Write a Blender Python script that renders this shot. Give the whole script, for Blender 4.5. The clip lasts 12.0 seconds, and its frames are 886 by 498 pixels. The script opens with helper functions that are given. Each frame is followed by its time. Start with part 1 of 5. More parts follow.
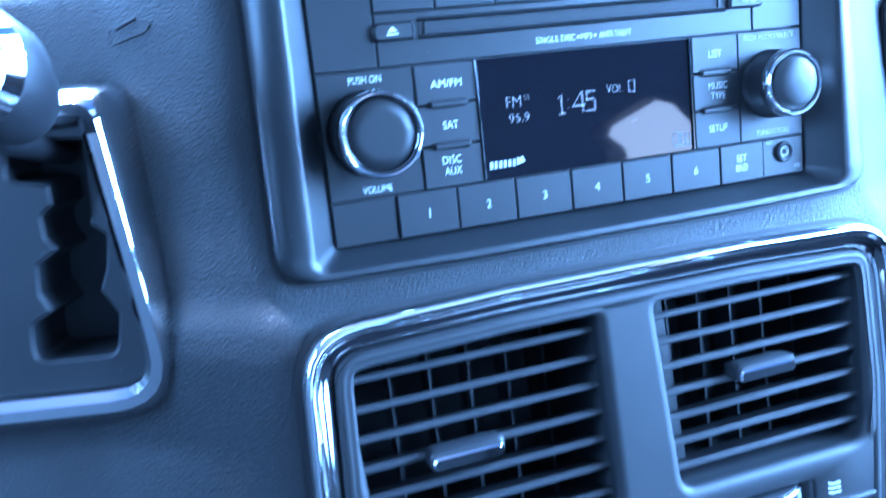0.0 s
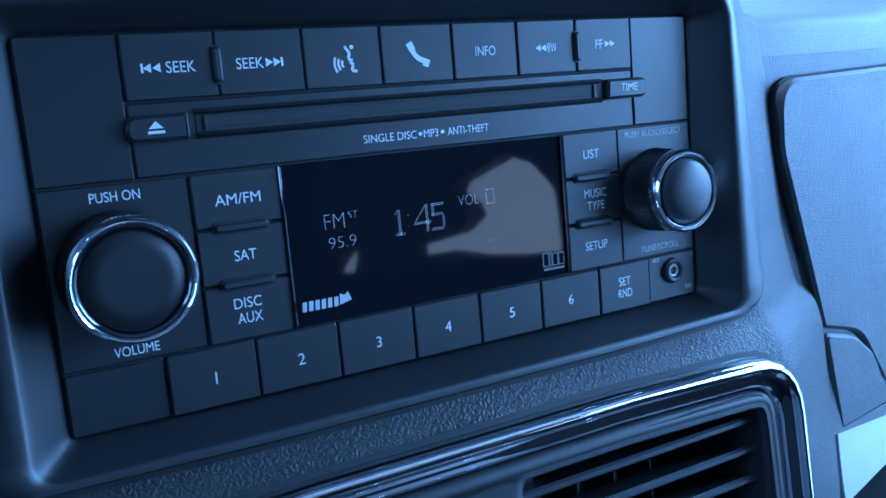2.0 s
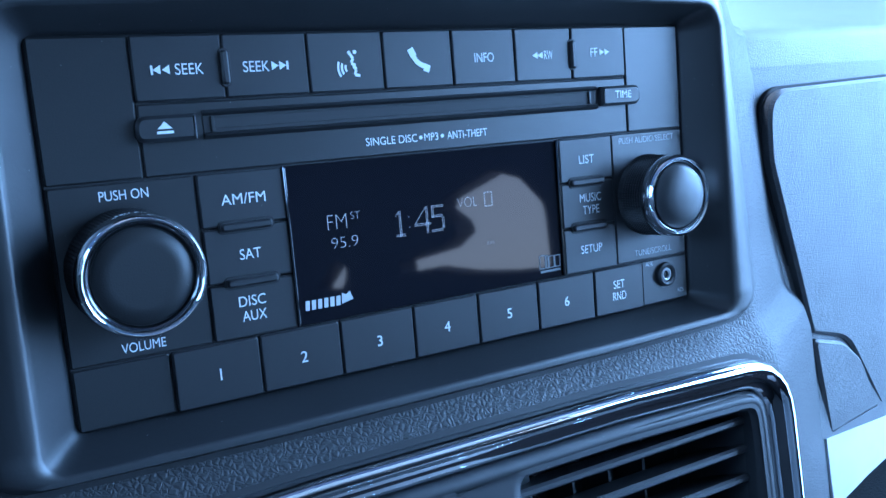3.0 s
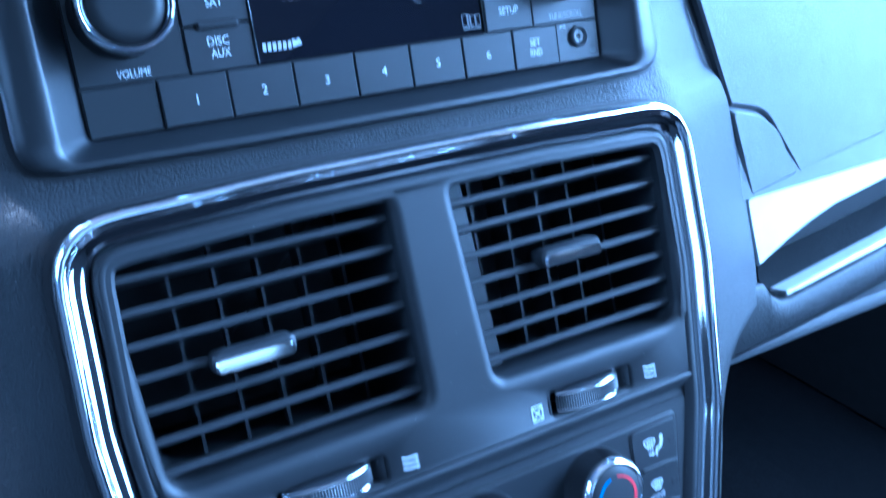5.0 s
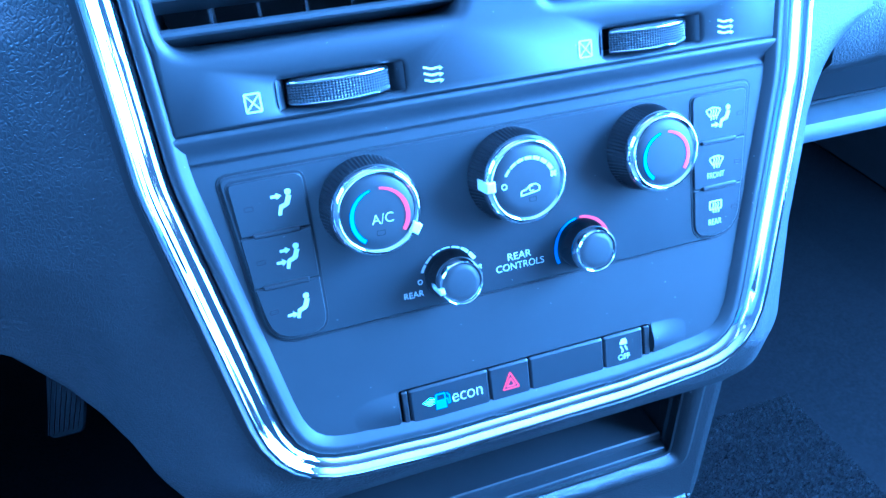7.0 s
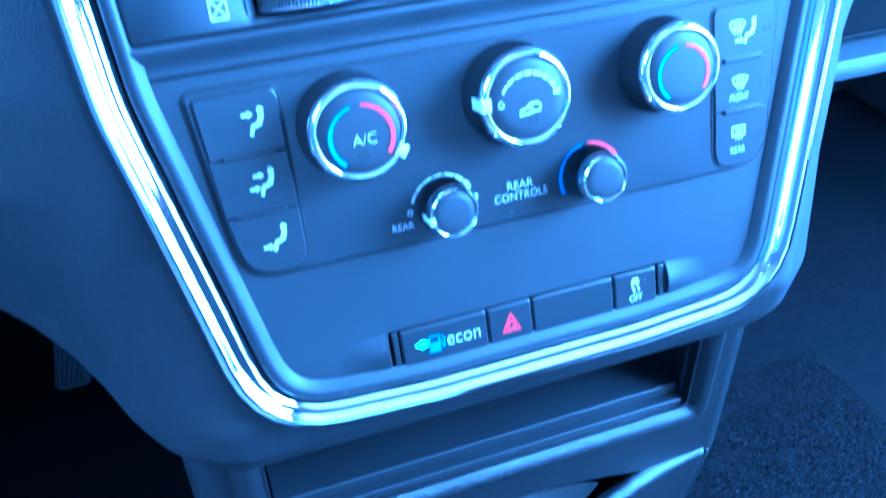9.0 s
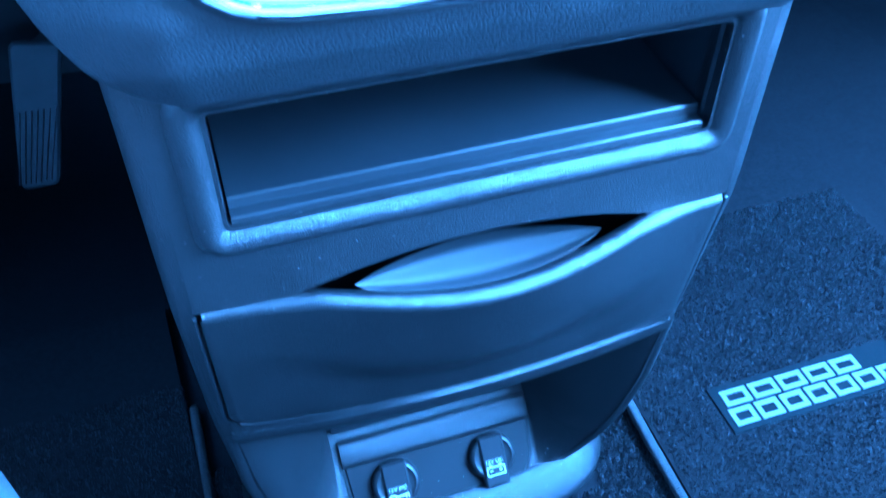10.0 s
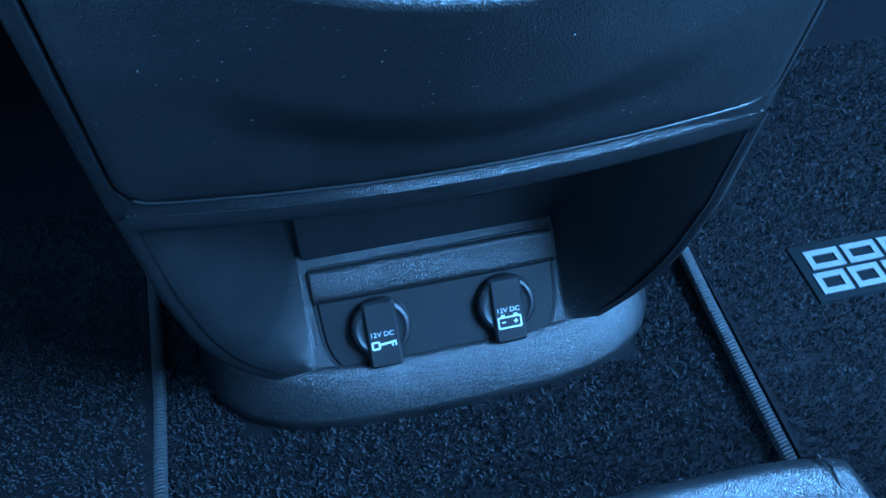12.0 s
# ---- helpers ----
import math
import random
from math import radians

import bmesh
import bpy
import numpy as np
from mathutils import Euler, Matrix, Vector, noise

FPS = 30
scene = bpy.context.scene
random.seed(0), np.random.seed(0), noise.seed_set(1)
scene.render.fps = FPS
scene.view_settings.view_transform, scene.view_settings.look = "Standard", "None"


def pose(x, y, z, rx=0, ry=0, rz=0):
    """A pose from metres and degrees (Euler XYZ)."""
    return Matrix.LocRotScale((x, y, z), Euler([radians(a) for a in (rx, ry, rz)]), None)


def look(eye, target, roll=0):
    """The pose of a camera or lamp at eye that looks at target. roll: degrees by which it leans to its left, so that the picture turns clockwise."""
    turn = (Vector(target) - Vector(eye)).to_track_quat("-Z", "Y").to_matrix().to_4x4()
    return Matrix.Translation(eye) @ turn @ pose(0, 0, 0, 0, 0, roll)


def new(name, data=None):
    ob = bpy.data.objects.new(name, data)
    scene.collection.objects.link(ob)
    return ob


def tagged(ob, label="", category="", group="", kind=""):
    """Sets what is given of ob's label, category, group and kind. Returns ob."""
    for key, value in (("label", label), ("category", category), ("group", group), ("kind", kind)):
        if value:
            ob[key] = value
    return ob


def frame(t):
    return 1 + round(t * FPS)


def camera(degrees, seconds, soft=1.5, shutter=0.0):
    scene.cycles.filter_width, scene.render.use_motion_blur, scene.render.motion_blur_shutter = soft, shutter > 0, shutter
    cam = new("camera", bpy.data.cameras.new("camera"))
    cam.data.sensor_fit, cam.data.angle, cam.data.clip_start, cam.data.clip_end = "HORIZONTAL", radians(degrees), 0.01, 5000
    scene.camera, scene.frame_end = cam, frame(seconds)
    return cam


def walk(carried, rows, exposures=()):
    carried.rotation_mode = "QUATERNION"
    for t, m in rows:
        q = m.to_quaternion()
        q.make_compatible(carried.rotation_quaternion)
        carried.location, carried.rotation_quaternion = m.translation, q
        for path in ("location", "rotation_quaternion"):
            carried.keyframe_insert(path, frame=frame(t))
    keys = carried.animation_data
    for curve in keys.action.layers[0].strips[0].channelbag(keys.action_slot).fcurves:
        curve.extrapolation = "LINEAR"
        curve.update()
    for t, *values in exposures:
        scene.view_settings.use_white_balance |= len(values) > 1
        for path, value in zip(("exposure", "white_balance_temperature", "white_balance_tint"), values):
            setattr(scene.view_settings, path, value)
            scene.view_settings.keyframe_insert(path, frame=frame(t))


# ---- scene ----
cam = camera(54.13, 12.0, soft=1.5, shutter=0.35)
PATH = [
    (0.0, pose(-0.1481, -0.2552, 0.7251, 65.71, 1.06, -21.02)),
    (0.5, pose(-0.1276, -0.2231, 0.7336, 68.38, 1.14, -24.03)),
    (1.0, pose(-0.1159, -0.2041, 0.7395, 68.79, 0.88, -26.20)),
    (1.5, pose(-0.1094, -0.1872, 0.7276, 68.32, 0.44, -28.14)),
    (2.0, pose(-0.1047, -0.1867, 0.7224, 68.78, -2.02, -29.59)),
    (2.5, pose(-0.1129, -0.1861, 0.7213, 69.44, -2.71, -30.45)),
    (2.7, pose(-0.1103, -0.1879, 0.7206, 69.72, -2.61, -30.39)),
    (4.3, pose(-0.1159, -0.2085, 0.7155, 69.91, -0.87, -29.92)),
    (4.5, pose(-0.1241, -0.2239, 0.7066, 69.58, -0.33, -29.86)),
    (5.0, pose(-0.1213, -0.2659, 0.6866, 65.11, 1.44, -29.86)),
    (5.5, pose(-0.1391, -0.2813, 0.6547, 59.29, 0.14, -28.35)),
    (6.0, pose(-0.1197, -0.2806, 0.6087, 56.01, -0.04, -24.59)),
    (6.5, pose(-0.1098, -0.2838, 0.6046, 54.63, 0.23, -22.01)),
    (7.0, pose(-0.1034, -0.2845, 0.6119, 54.58, 0.32, -20.95)),
    (7.2, pose(-0.1020, -0.2860, 0.6122, 55.12, 0.60, -20.76)),
    (8.8, pose(-0.0890, -0.2706, 0.6006, 52.88, 1.11, -19.77)),
    (9.0, pose(-0.0901, -0.2747, 0.5904, 52.02, 1.29, -19.69)),
    (9.5, pose(-0.0949, -0.2853, 0.5245, 50.93, 1.16, -19.33)),
    (10.0, pose(-0.0894, -0.2903, 0.4951, 46.35, -0.03, -18.31)),
    (10.5, pose(-0.0757, -0.2914, 0.4562, 41.92, -0.41, -16.36)),
    (11.0, pose(-0.0718, -0.2713, 0.4248, 39.79, -0.07, -14.69)),
    (11.5, pose(-0.0619, -0.2566, 0.3846, 39.19, -0.00, -13.86)),
    (12.0, pose(-0.0538, -0.2513, 0.3740, 39.83, 0.02, -13.37)),
]
EXPOSURE = [
    (0.0, 1.76, 4000, 13), (0.5, 0.85, 3900, 13), (1.0, -0.15, 3950, 11), (1.5, -0.74, 3720, 9), (2.5, 0.12, 4250, 11),
    (4.5, 0.42, 4400, 10), (5.0, 0.95, 4050, 11), (5.5, 1.38, 3750, 10), (6.5, 2.22, 3440, 11), (7.0, 2.40, 3380, 11),
    (9.0, 2.40, 3270, 10), (9.5, 2.58, 3250, 9), (10.0, 3.1, 3300, 7), (10.5, 2.42, 3500, 4), (11.0, 2.08, 3620, 3), (11.5, 1.85, 3680, 2), (12.0, 1.78, 3730, 1),
]
walk(cam, PATH, EXPOSURE)

# ---- daylight ----
SUN_ELEVATION, SUN_TURN = radians(65), radians(-12)
world = bpy.data.worlds.new("daylight")
scene.world = world
world.use_nodes = True
sky = world.node_tree.nodes.new("ShaderNodeTexSky")
sky.sky_type = "NISHITA"
sky.sun_disc = False
sky.sun_elevation = SUN_ELEVATION
sky.sun_rotation = SUN_TURN
back = world.node_tree.nodes["Background"]
back.inputs["Strength"].default_value = 0.05
world.node_tree.links.new(sky.outputs["Color"], back.inputs["Color"])
sun = new("sun", bpy.data.lights.new("sun", "SUN"))
sun.data.energy, sun.data.angle, sun.data.color = 3.0, radians(0.5), (1.0, 0.95, 0.88)
sun_from = Vector((math.sin(SUN_TURN) * math.cos(SUN_ELEVATION), math.cos(SUN_TURN) * math.cos(SUN_ELEVATION), math.sin(SUN_ELEVATION)))
sun.matrix_world = look(sun_from * 10, (0, 0, 0))


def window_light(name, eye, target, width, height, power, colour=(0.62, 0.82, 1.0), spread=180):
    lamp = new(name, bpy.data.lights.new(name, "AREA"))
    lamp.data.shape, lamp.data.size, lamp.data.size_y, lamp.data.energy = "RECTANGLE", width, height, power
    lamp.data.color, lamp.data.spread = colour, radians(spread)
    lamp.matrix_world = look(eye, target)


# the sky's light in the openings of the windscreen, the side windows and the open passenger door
window_light("windscreen_light", (0.0, 0.48, 1.05), (0.0, -0.20, 0.68), 1.25, 0.55, 25)
window_light("passenger_window_light", (0.79, 0.05, 0.90), (0.0, 0.02, 0.60), 0.42, 0.40, 15)
window_light("passenger_window_rear_light", (0.79, -0.48, 0.93), (0.0, -0.15, 0.50), 0.58, 0.42, 14)
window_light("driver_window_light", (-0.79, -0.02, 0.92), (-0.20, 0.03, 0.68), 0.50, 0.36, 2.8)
window_light("open_door_light", (0.83, -0.38, 0.50), (0.0, -0.20, 0.35), 0.70, 0.36, 4.5)
window_light("rear_passenger_window_light", (0.875, -1.65, 0.80), (0.0, -1.65, 0.80), 1.35, 0.34, 3.0, (1.0, 0.90, 0.78))
window_light("tailgate_window_light", (0.0, -2.56, 0.98), (0.0, 0.0, 0.55), 1.15, 0.50, 3.6)


# ---- materials ----
def mat(name, base, rough=0.5, metal=0.0, spec=0.5, vary=0.12, scale=60.0, grain=0.0, grain_scale=900.0, voronoi=0.0, vor_scale=420.0,
        dust=0.0, streak=0.0, coat=0.0, emit=None):
    """A surface with two scales of variation in colour and gloss, fine grain, leather-like cells and dust specks."""
    m = bpy.data.materials.new(name)
    m.use_nodes = True
    nt = m.node_tree
    n, l = nt.nodes, nt.links
    b = n["Principled BSDF"]
    tc = n.new("ShaderNodeTexCoord")
    no = n.new("ShaderNodeTexNoise")
    no.inputs["Scale"].default_value, no.inputs["Detail"].default_value = scale, 6
    l.new(tc.outputs["Object"], no.inputs["Vector"])
    ramp = n.new("ShaderNodeValToRGB")
    lo = [c * (1 - vary) for c in base]
    hi = [min(1, c * (1 + vary)) for c in base]
    ramp.color_ramp.elements[0].position, ramp.color_ramp.elements[1].position = 0.3, 0.7
    ramp.color_ramp.elements[0].color, ramp.color_ramp.elements[1].color = (*lo, 1), (*hi, 1)
    l.new(no.outputs["Fac"], ramp.inputs["Fac"])
    colour = ramp.outputs["Color"]
    if dust > 0:
        sp = n.new("ShaderNodeTexVoronoi")
        sp.inputs["Scale"].default_value = 260
        l.new(tc.outputs["Object"], sp.inputs["Vector"])
        big = n.new("ShaderNodeTexNoise")
        big.inputs["Scale"].default_value = 25
        l.new(tc.outputs["Object"], big.inputs["Vector"])
        lim = n.new("ShaderNodeMath")
        lim.operation, lim.inputs[1].default_value = "MULTIPLY", 0.10 * dust
        l.new(big.outputs["Fac"], lim.inputs[0])
        less = n.new("ShaderNodeMath")
        less.operation = "LESS_THAN"
        l.new(sp.outputs["Distance"], less.inputs[0])
        l.new(lim.outputs[0], less.inputs[1])
        mx = n.new("ShaderNodeMix")
        mx.data_type = "RGBA"
        l.new(less.outputs[0], mx.inputs["Factor"])
        l.new(colour, mx.inputs["A"])
        mx.inputs["B"].default_value = (0.35, 0.35, 0.34, 1)
        colour = mx.outputs["Result"]
    l.new(colour, b.inputs["Base Color"])
    rr = n.new("ShaderNodeMapRange")
    rr.inputs["To Min"].default_value, rr.inputs["To Max"].default_value = max(0.02, rough * 0.85), min(1, rough * 1.15)
    no2 = n.new("ShaderNodeTexNoise")
    no2.inputs["Scale"].default_value, no2.inputs["Detail"].default_value = scale * 0.25, 3
    l.new(tc.outputs["Object"], no2.inputs["Vector"])
    l.new(no2.outputs["Fac"], rr.inputs["Value"])
    l.new(rr.outputs["Result"], b.inputs["Roughness"])
    b.inputs["Metallic"].default_value = metal
    b.inputs["Specular IOR Level"].default_value = spec
    b.inputs["Coat Weight"].default_value = coat
    b.inputs["Coat Roughness"].default_value = 0.05
    if grain > 0 or voronoi > 0:
        height = None
        if voronoi > 0:
            wv = n.new("ShaderNodeTexNoise")
            wv.inputs["Scale"].default_value = vor_scale * 0.6
            l.new(tc.outputs["Object"], wv.inputs["Vector"])
            ad = n.new("ShaderNodeMixRGB")
            ad.blend_type, ad.inputs["Fac"].default_value = "ADD", 0.0025
            l.new(tc.outputs["Object"], ad.inputs["Color1"])
            l.new(wv.outputs["Color"], ad.inputs["Color2"])
            vo = n.new("ShaderNodeTexVoronoi")
            vo.feature = "DISTANCE_TO_EDGE"
            vo.inputs["Scale"].default_value = vor_scale
            l.new(ad.outputs["Color"], vo.inputs["Vector"])
            sm = n.new("ShaderNodeMapRange")
            sm.inputs["From Max"].default_value = 0.28
            l.new(vo.outputs["Distance"], sm.inputs["Value"])
            bu = n.new("ShaderNodeBump")
            bu.inputs["Strength"].default_value, bu.inputs["Distance"].default_value = voronoi, 0.0006
            l.new(sm.outputs["Result"], bu.inputs["Height"])
            height = bu
        if grain > 0:
            g = n.new("ShaderNodeTexNoise")
            g.inputs["Scale"].default_value, g.inputs["Detail"].default_value = grain_scale, 4
            l.new(tc.outputs["Object"], g.inputs["Vector"])
            bg = n.new("ShaderNodeBump")
            bg.inputs["Strength"].default_value, bg.inputs["Distance"].default_value = grain, 0.0004
            l.new(g.outputs["Fac"], bg.inputs["Height"])
            if height:
                l.new(height.outputs["Normal"], bg.inputs["Normal"])
            height = bg
        l.new(height.outputs["Normal"], b.inputs["Normal"])
    if emit:
        b.inputs["Emission Color"].default_value = (*emit[0], 1)
        b.inputs["Emission Strength"].default_value = emit[1]
    return m


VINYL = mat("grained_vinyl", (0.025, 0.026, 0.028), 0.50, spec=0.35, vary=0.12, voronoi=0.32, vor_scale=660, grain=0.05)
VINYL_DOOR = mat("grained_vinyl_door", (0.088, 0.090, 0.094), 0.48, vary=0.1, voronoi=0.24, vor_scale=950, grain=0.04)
BEZEL = mat("satin_black_plastic", (0.0145, 0.0153, 0.017), 0.42, spec=0.55, vary=0.1, grain=0.08, dust=0.5)
FACE = mat("radio_face_plastic", (0.012, 0.0126, 0.0137), 0.42, vary=0.08, grain=0.10, grain_scale=2500, dust=0.45)
KEY = mat("radio_key_plastic", (0.0137, 0.0143, 0.016), 0.46, vary=0.08, grain=0.08, grain_scale=2500, dust=0.4)
PANEL = mat("climate_panel_plastic", (0.021, 0.022, 0.0245), 0.52, vary=0.08, grain=0.06, grain_scale=2600, dust=0.55)
MODULE = mat("climate_module_plastic", (0.0175, 0.0185, 0.021), 0.40, vary=0.08, grain=0.06, grain_scale=2600, dust=0.5)
RUBBER = mat("knob_rubber", (0.015, 0.015, 0.0165), 0.42, vary=0.1, grain=0.1)
KNOB_TOP = mat("knob_cap_plastic", (0.023, 0.024, 0.026), 0.50, vary=0.08, grain=0.05, grain_scale=3000)
GAP = mat("dark_gap", (0.006, 0.006, 0.007), 0.7)
DEEP = mat("duct_black", (0.012, 0.012, 0.013), 0.5)
# Haze over the vents is put into this raised duct colour.
HAZED_DUCT = mat("hazed_vent_duct_plastic", (0.040, 0.041, 0.044), 0.5)
SLAT = mat("vent_slat_plastic", (0.032, 0.033, 0.036), 0.42, vary=0.1)
CHROME = mat("polished_chrome", (0.86, 0.87, 0.89), 0.06, metal=1.0, vary=0.03)
SMOKED = mat("smoked_chrome", (0.16, 0.165, 0.175), 0.10, metal=1.0, vary=0.05)
SILVER = mat("silver_satin_paint", (0.56, 0.56, 0.57), 0.34, metal=0.25, vary=0.05, grain=0.03, grain_scale=3000)
TRAY_LINER = mat("tray_liner", (0.013, 0.0135, 0.015), 0.62, spec=0.3, vary=0.15, grain=0.1)
GLASS_BLACK = mat("display_glass", (0.006, 0.006, 0.009), 0.035, vary=0.05, spec=0.75)
PRINT = mat("white_print", (0.66, 0.68, 0.70), 0.55, vary=0.04)
PRINT_DIM = mat("grey_print", (0.10, 0.105, 0.11), 0.55, vary=0.04)
LCD = mat("lcd_segments", (0.3, 0.31, 0.32), 0.4, emit=((1.0, 0.92, 0.84), 0.11))
PRINT_SOFT = mat("soft_white_print", (0.42, 0.43, 0.45), 0.55, vary=0.04)
WHEEL = mat("vent_wheel_plastic", (0.045, 0.047, 0.051), 0.32, vary=0.1)
BLUE = mat("blue_print", (0.015, 0.20, 0.50), 0.5, vary=0.04)
RED = mat("red_print", (0.62, 0.03, 0.05), 0.5, vary=0.04)
LEAF = mat("lit_leaf", (0.30, 0.72, 0.40), 0.4, emit=((0.60, 1.0, 0.50), 0.6))
CONSOLE = mat("console_plastic", (0.0095, 0.0097, 0.0105), 0.34, spec=0.7, vary=0.2, voronoi=0.36, vor_scale=1000, grain=0.10, dust=1.2)
CONSOLE_SMOOTH = mat("smooth_console_plastic", (0.018, 0.0187, 0.0205), 0.38, spec=0.6, vary=0.12, grain=0.05, dust=0.4)
SOCKET_FACE = mat("socket_plastic", (0.009, 0.009, 0.010), 0.46, spec=0.5, vary=0.15, grain=0.06, dust=0.7)
CARPET = mat("dark_carpet", (0.005, 0.005, 0.006), 0.95, spec=0.1, vary=0.4, scale=300, grain=0.8, grain_scale=1400)
FIBRE = mat("carpet_fibre", (0.031, 0.032, 0.036), 0.8, spec=0.15, vary=0.5, scale=500)
MAT_PILE = mat("mat_pile", (0.006, 0.006, 0.007), 0.95, spec=0.1, vary=0.4, scale=260, grain=0.8, grain_scale=1200)
BEAD = mat("mat_binding", (0.017, 0.0177, 0.0195), 0.75, vary=0.6, scale=420, grain=1.0, grain_scale=600)
PATCH = mat("emblem_ground", (0.005, 0.006, 0.007), 0.9, spec=0.1, vary=0.2, scale=400)
THREAD = mat("emblem_thread", (0.115, 0.119, 0.123), 0.6, vary=0.12, scale=700, grain=0.3)
LEATHER = mat("seat_leather", (0.075, 0.078, 0.085), 0.42, vary=0.12, voronoi=0.4, vor_scale=500)
HEADLINER = mat("headliner_cloth", (0.34, 0.31, 0.28), 0.95, spec=0.1, vary=0.05, scale=300)
TRIM = mat("cabin_trim", (0.05, 0.05, 0.053), 0.7, vary=0.1)
ASPHALT = mat("asphalt", (0.05, 0.05, 0.052), 0.9, vary=0.3, scale=40)
PEDAL_RUBBER = mat("pedal_rubber", (0.05, 0.052, 0.056), 0.6, vary=0.15, grain=0.2)


# ---- building helpers ----
def mesh_object(name, bm, material, smooth=35):
    bmesh.ops.recalc_face_normals(bm, faces=bm.faces[:])
    me = bpy.data.meshes.new(name)
    bm.to_mesh(me)
    bm.free()
    me.materials.append(material)
    if smooth:
        me.shade_smooth()
        me.set_sharp_from_angle(angle=radians(smooth))
    return new(name, me)


def part(name, bm, material, parent, label="", smooth=35):
    ob = mesh_object(name, bm, material, smooth)
    ob.parent = parent
    return tagged(ob, label)


def thing(name, m, label, category, group="", kind=""):
    ob = new(name)
    ob.empty_display_size = 0.02
    ob.matrix_world = m
    return tagged(ob, label, category, group, kind)


def solid(name, bm, material, label, category, m=None, kind="", group="", smooth=35):
    ob = mesh_object(name, bm, material, smooth)
    if m is not None:
        ob.matrix_world = m
    return tagged(ob, label, category, group, kind)


def stack(loops, cap_first=True, cap_last=False, bm=None, closed=True):
    """Skin a list of equal loops of 3D points."""
    bm = bm or bmesh.new()
    rows = [[bm.verts.new(p) for p in lp] for lp in loops]
    n = len(rows[0])
    for a, b in zip(rows, rows[1:]):
        for i in range(n if closed else n - 1):
            j = (i + 1) % n
            bm.faces.new((a[i], a[j], b[j], b[i]))
    if cap_first:
        bm.faces.new(rows[0])
    if cap_last:
        bm.faces.new(rows[-1])
    return bm


def arc_corner(p0, p1, p2, r, n):
    a, b, c = Vector(p0), Vector(p1), Vector(p2)
    u, v = (a - b), (c - b)
    lu, lv = u.length, v.length
    u.normalize(), v.normalize()
    ang = math.acos(max(-1, min(1, u.dot(v))))
    d = min(r / max(1e-6, math.tan(ang / 2)), 0.48 * lu, 0.48 * lv)
    out = []
    for i in range(n + 1):
        t = i / n
        s = b + u * d * (1 - t) ** 2 + v * d * t ** 2
        out.append((s.x, s.y))
    return out


def rounded(corners, n=5):
    """A closed outline of (x, z) from corners (x, z, radius)."""
    out, k = [], len(corners)
    for i in range(k):
        p0, p1, p2 = corners[i - 1], corners[i], corners[(i + 1) % k]
        if p1[2] <= 0:
            out.append((p1[0], p1[1]))
        else:
            out += arc_corner(p0[:2], p1[:2], p2[:2], p1[2], n)
    return out


def rrect(x0, x1, z0, z1, r, n=4):
    return rounded([(x0, z0, r), (x1, z0, r), (x1, z1, r), (x0, z1, r)], n)


def offset(pts, d):
    """Move a counter-clockwise outline inwards by d."""
    out, k = [], len(pts)
    for i in range(k):
        a, b, c = Vector(pts[i - 1]), Vector(pts[i]), Vector(pts[(i + 1) % k])
        e, f = (b - a), (c - b)
        if e.length < 1e-9:
            e = f
        if f.length < 1e-9:
            f = e
        e.normalize(), f.normalize()
        n0, n1 = Vector((-e.y, e.x)), Vector((-f.y, f.x))
        m = n0 + n1
        m = m / max(0.35, m.dot(n0)) if m.length > 1e-6 else n0
        out.append((b.x + m.x * d, b.y + m.y * d))
    return out


def at(pts, y):
    return [(x, y, z) for x, z in pts]


def key(pts, front, rear, bevel=0.0005):
    """A key or plate: outline pts, front face at y=front with a rounded edge, sides back to y=rear."""
    return stack([at(offset(pts, bevel), front), at(pts, front + bevel), at(pts, rear)])


def plate(outer, holes, front, depth, bevel=0.0006, lips=()):
    """A plate with holes that go through it; lips gives a hole a broad rounded edge of that radius."""
    bm = bmesh.new()
    edges = []
    for k, (lp, sign) in enumerate([(outer, 1)] + [(h, -1) for h in holes]):
        lip = lips[k - 1] if 0 < k <= len(lips) else 0
        if lip:
            turn = [math.pi / 2 * i / 5 for i in range(6)]
            loops = [at(offset(lp, -lip - 0.0006), front)] + [at(offset(lp, -lip * (1 - math.sin(a))), front + lip * (1 - math.cos(a)) * 0.9) for a in turn] + [at(lp, front + depth)]
        else:
            loops = [at(offset(lp, sign * bevel), front), at(lp, front + bevel), at(lp, front + depth)]
        rows = [[bm.verts.new(p) for p in loop] for loop in loops]
        n = len(lp)
        for i in range(n):
            edges.append(bm.edges.new((rows[0][i], rows[0][(i + 1) % n])))
        for a, b in zip(rows, rows[1:]):
            for i in range(n):
                bm.faces.new((a[i], a[(i + 1) % n], b[(i + 1) % n], b[i]))
    bmesh.ops.triangle_fill(bm, edges=edges, use_beauty=True, normal=(0, -1, 0))
    return bm


def lathe(cx, cz, profile, n=48, ridges=0, depth=0.0, ridge_rows=()):
    """Turn a profile of (radius, y) about the y axis through (cx, cz); rows named in ridge_rows carry fine ridges."""
    loops = []
    for k, (r, y) in enumerate(profile):
        lp = []
        for i in range(n):
            a = 2 * math.pi * i / n
            rr = r
            if k in ridge_rows and i % 2:
                rr -= depth
            lp.append((cx + rr * math.cos(a), y, cz + rr * math.sin(a)))
        loops.append(lp)
    return stack(loops, cap_first=True, cap_last=False)


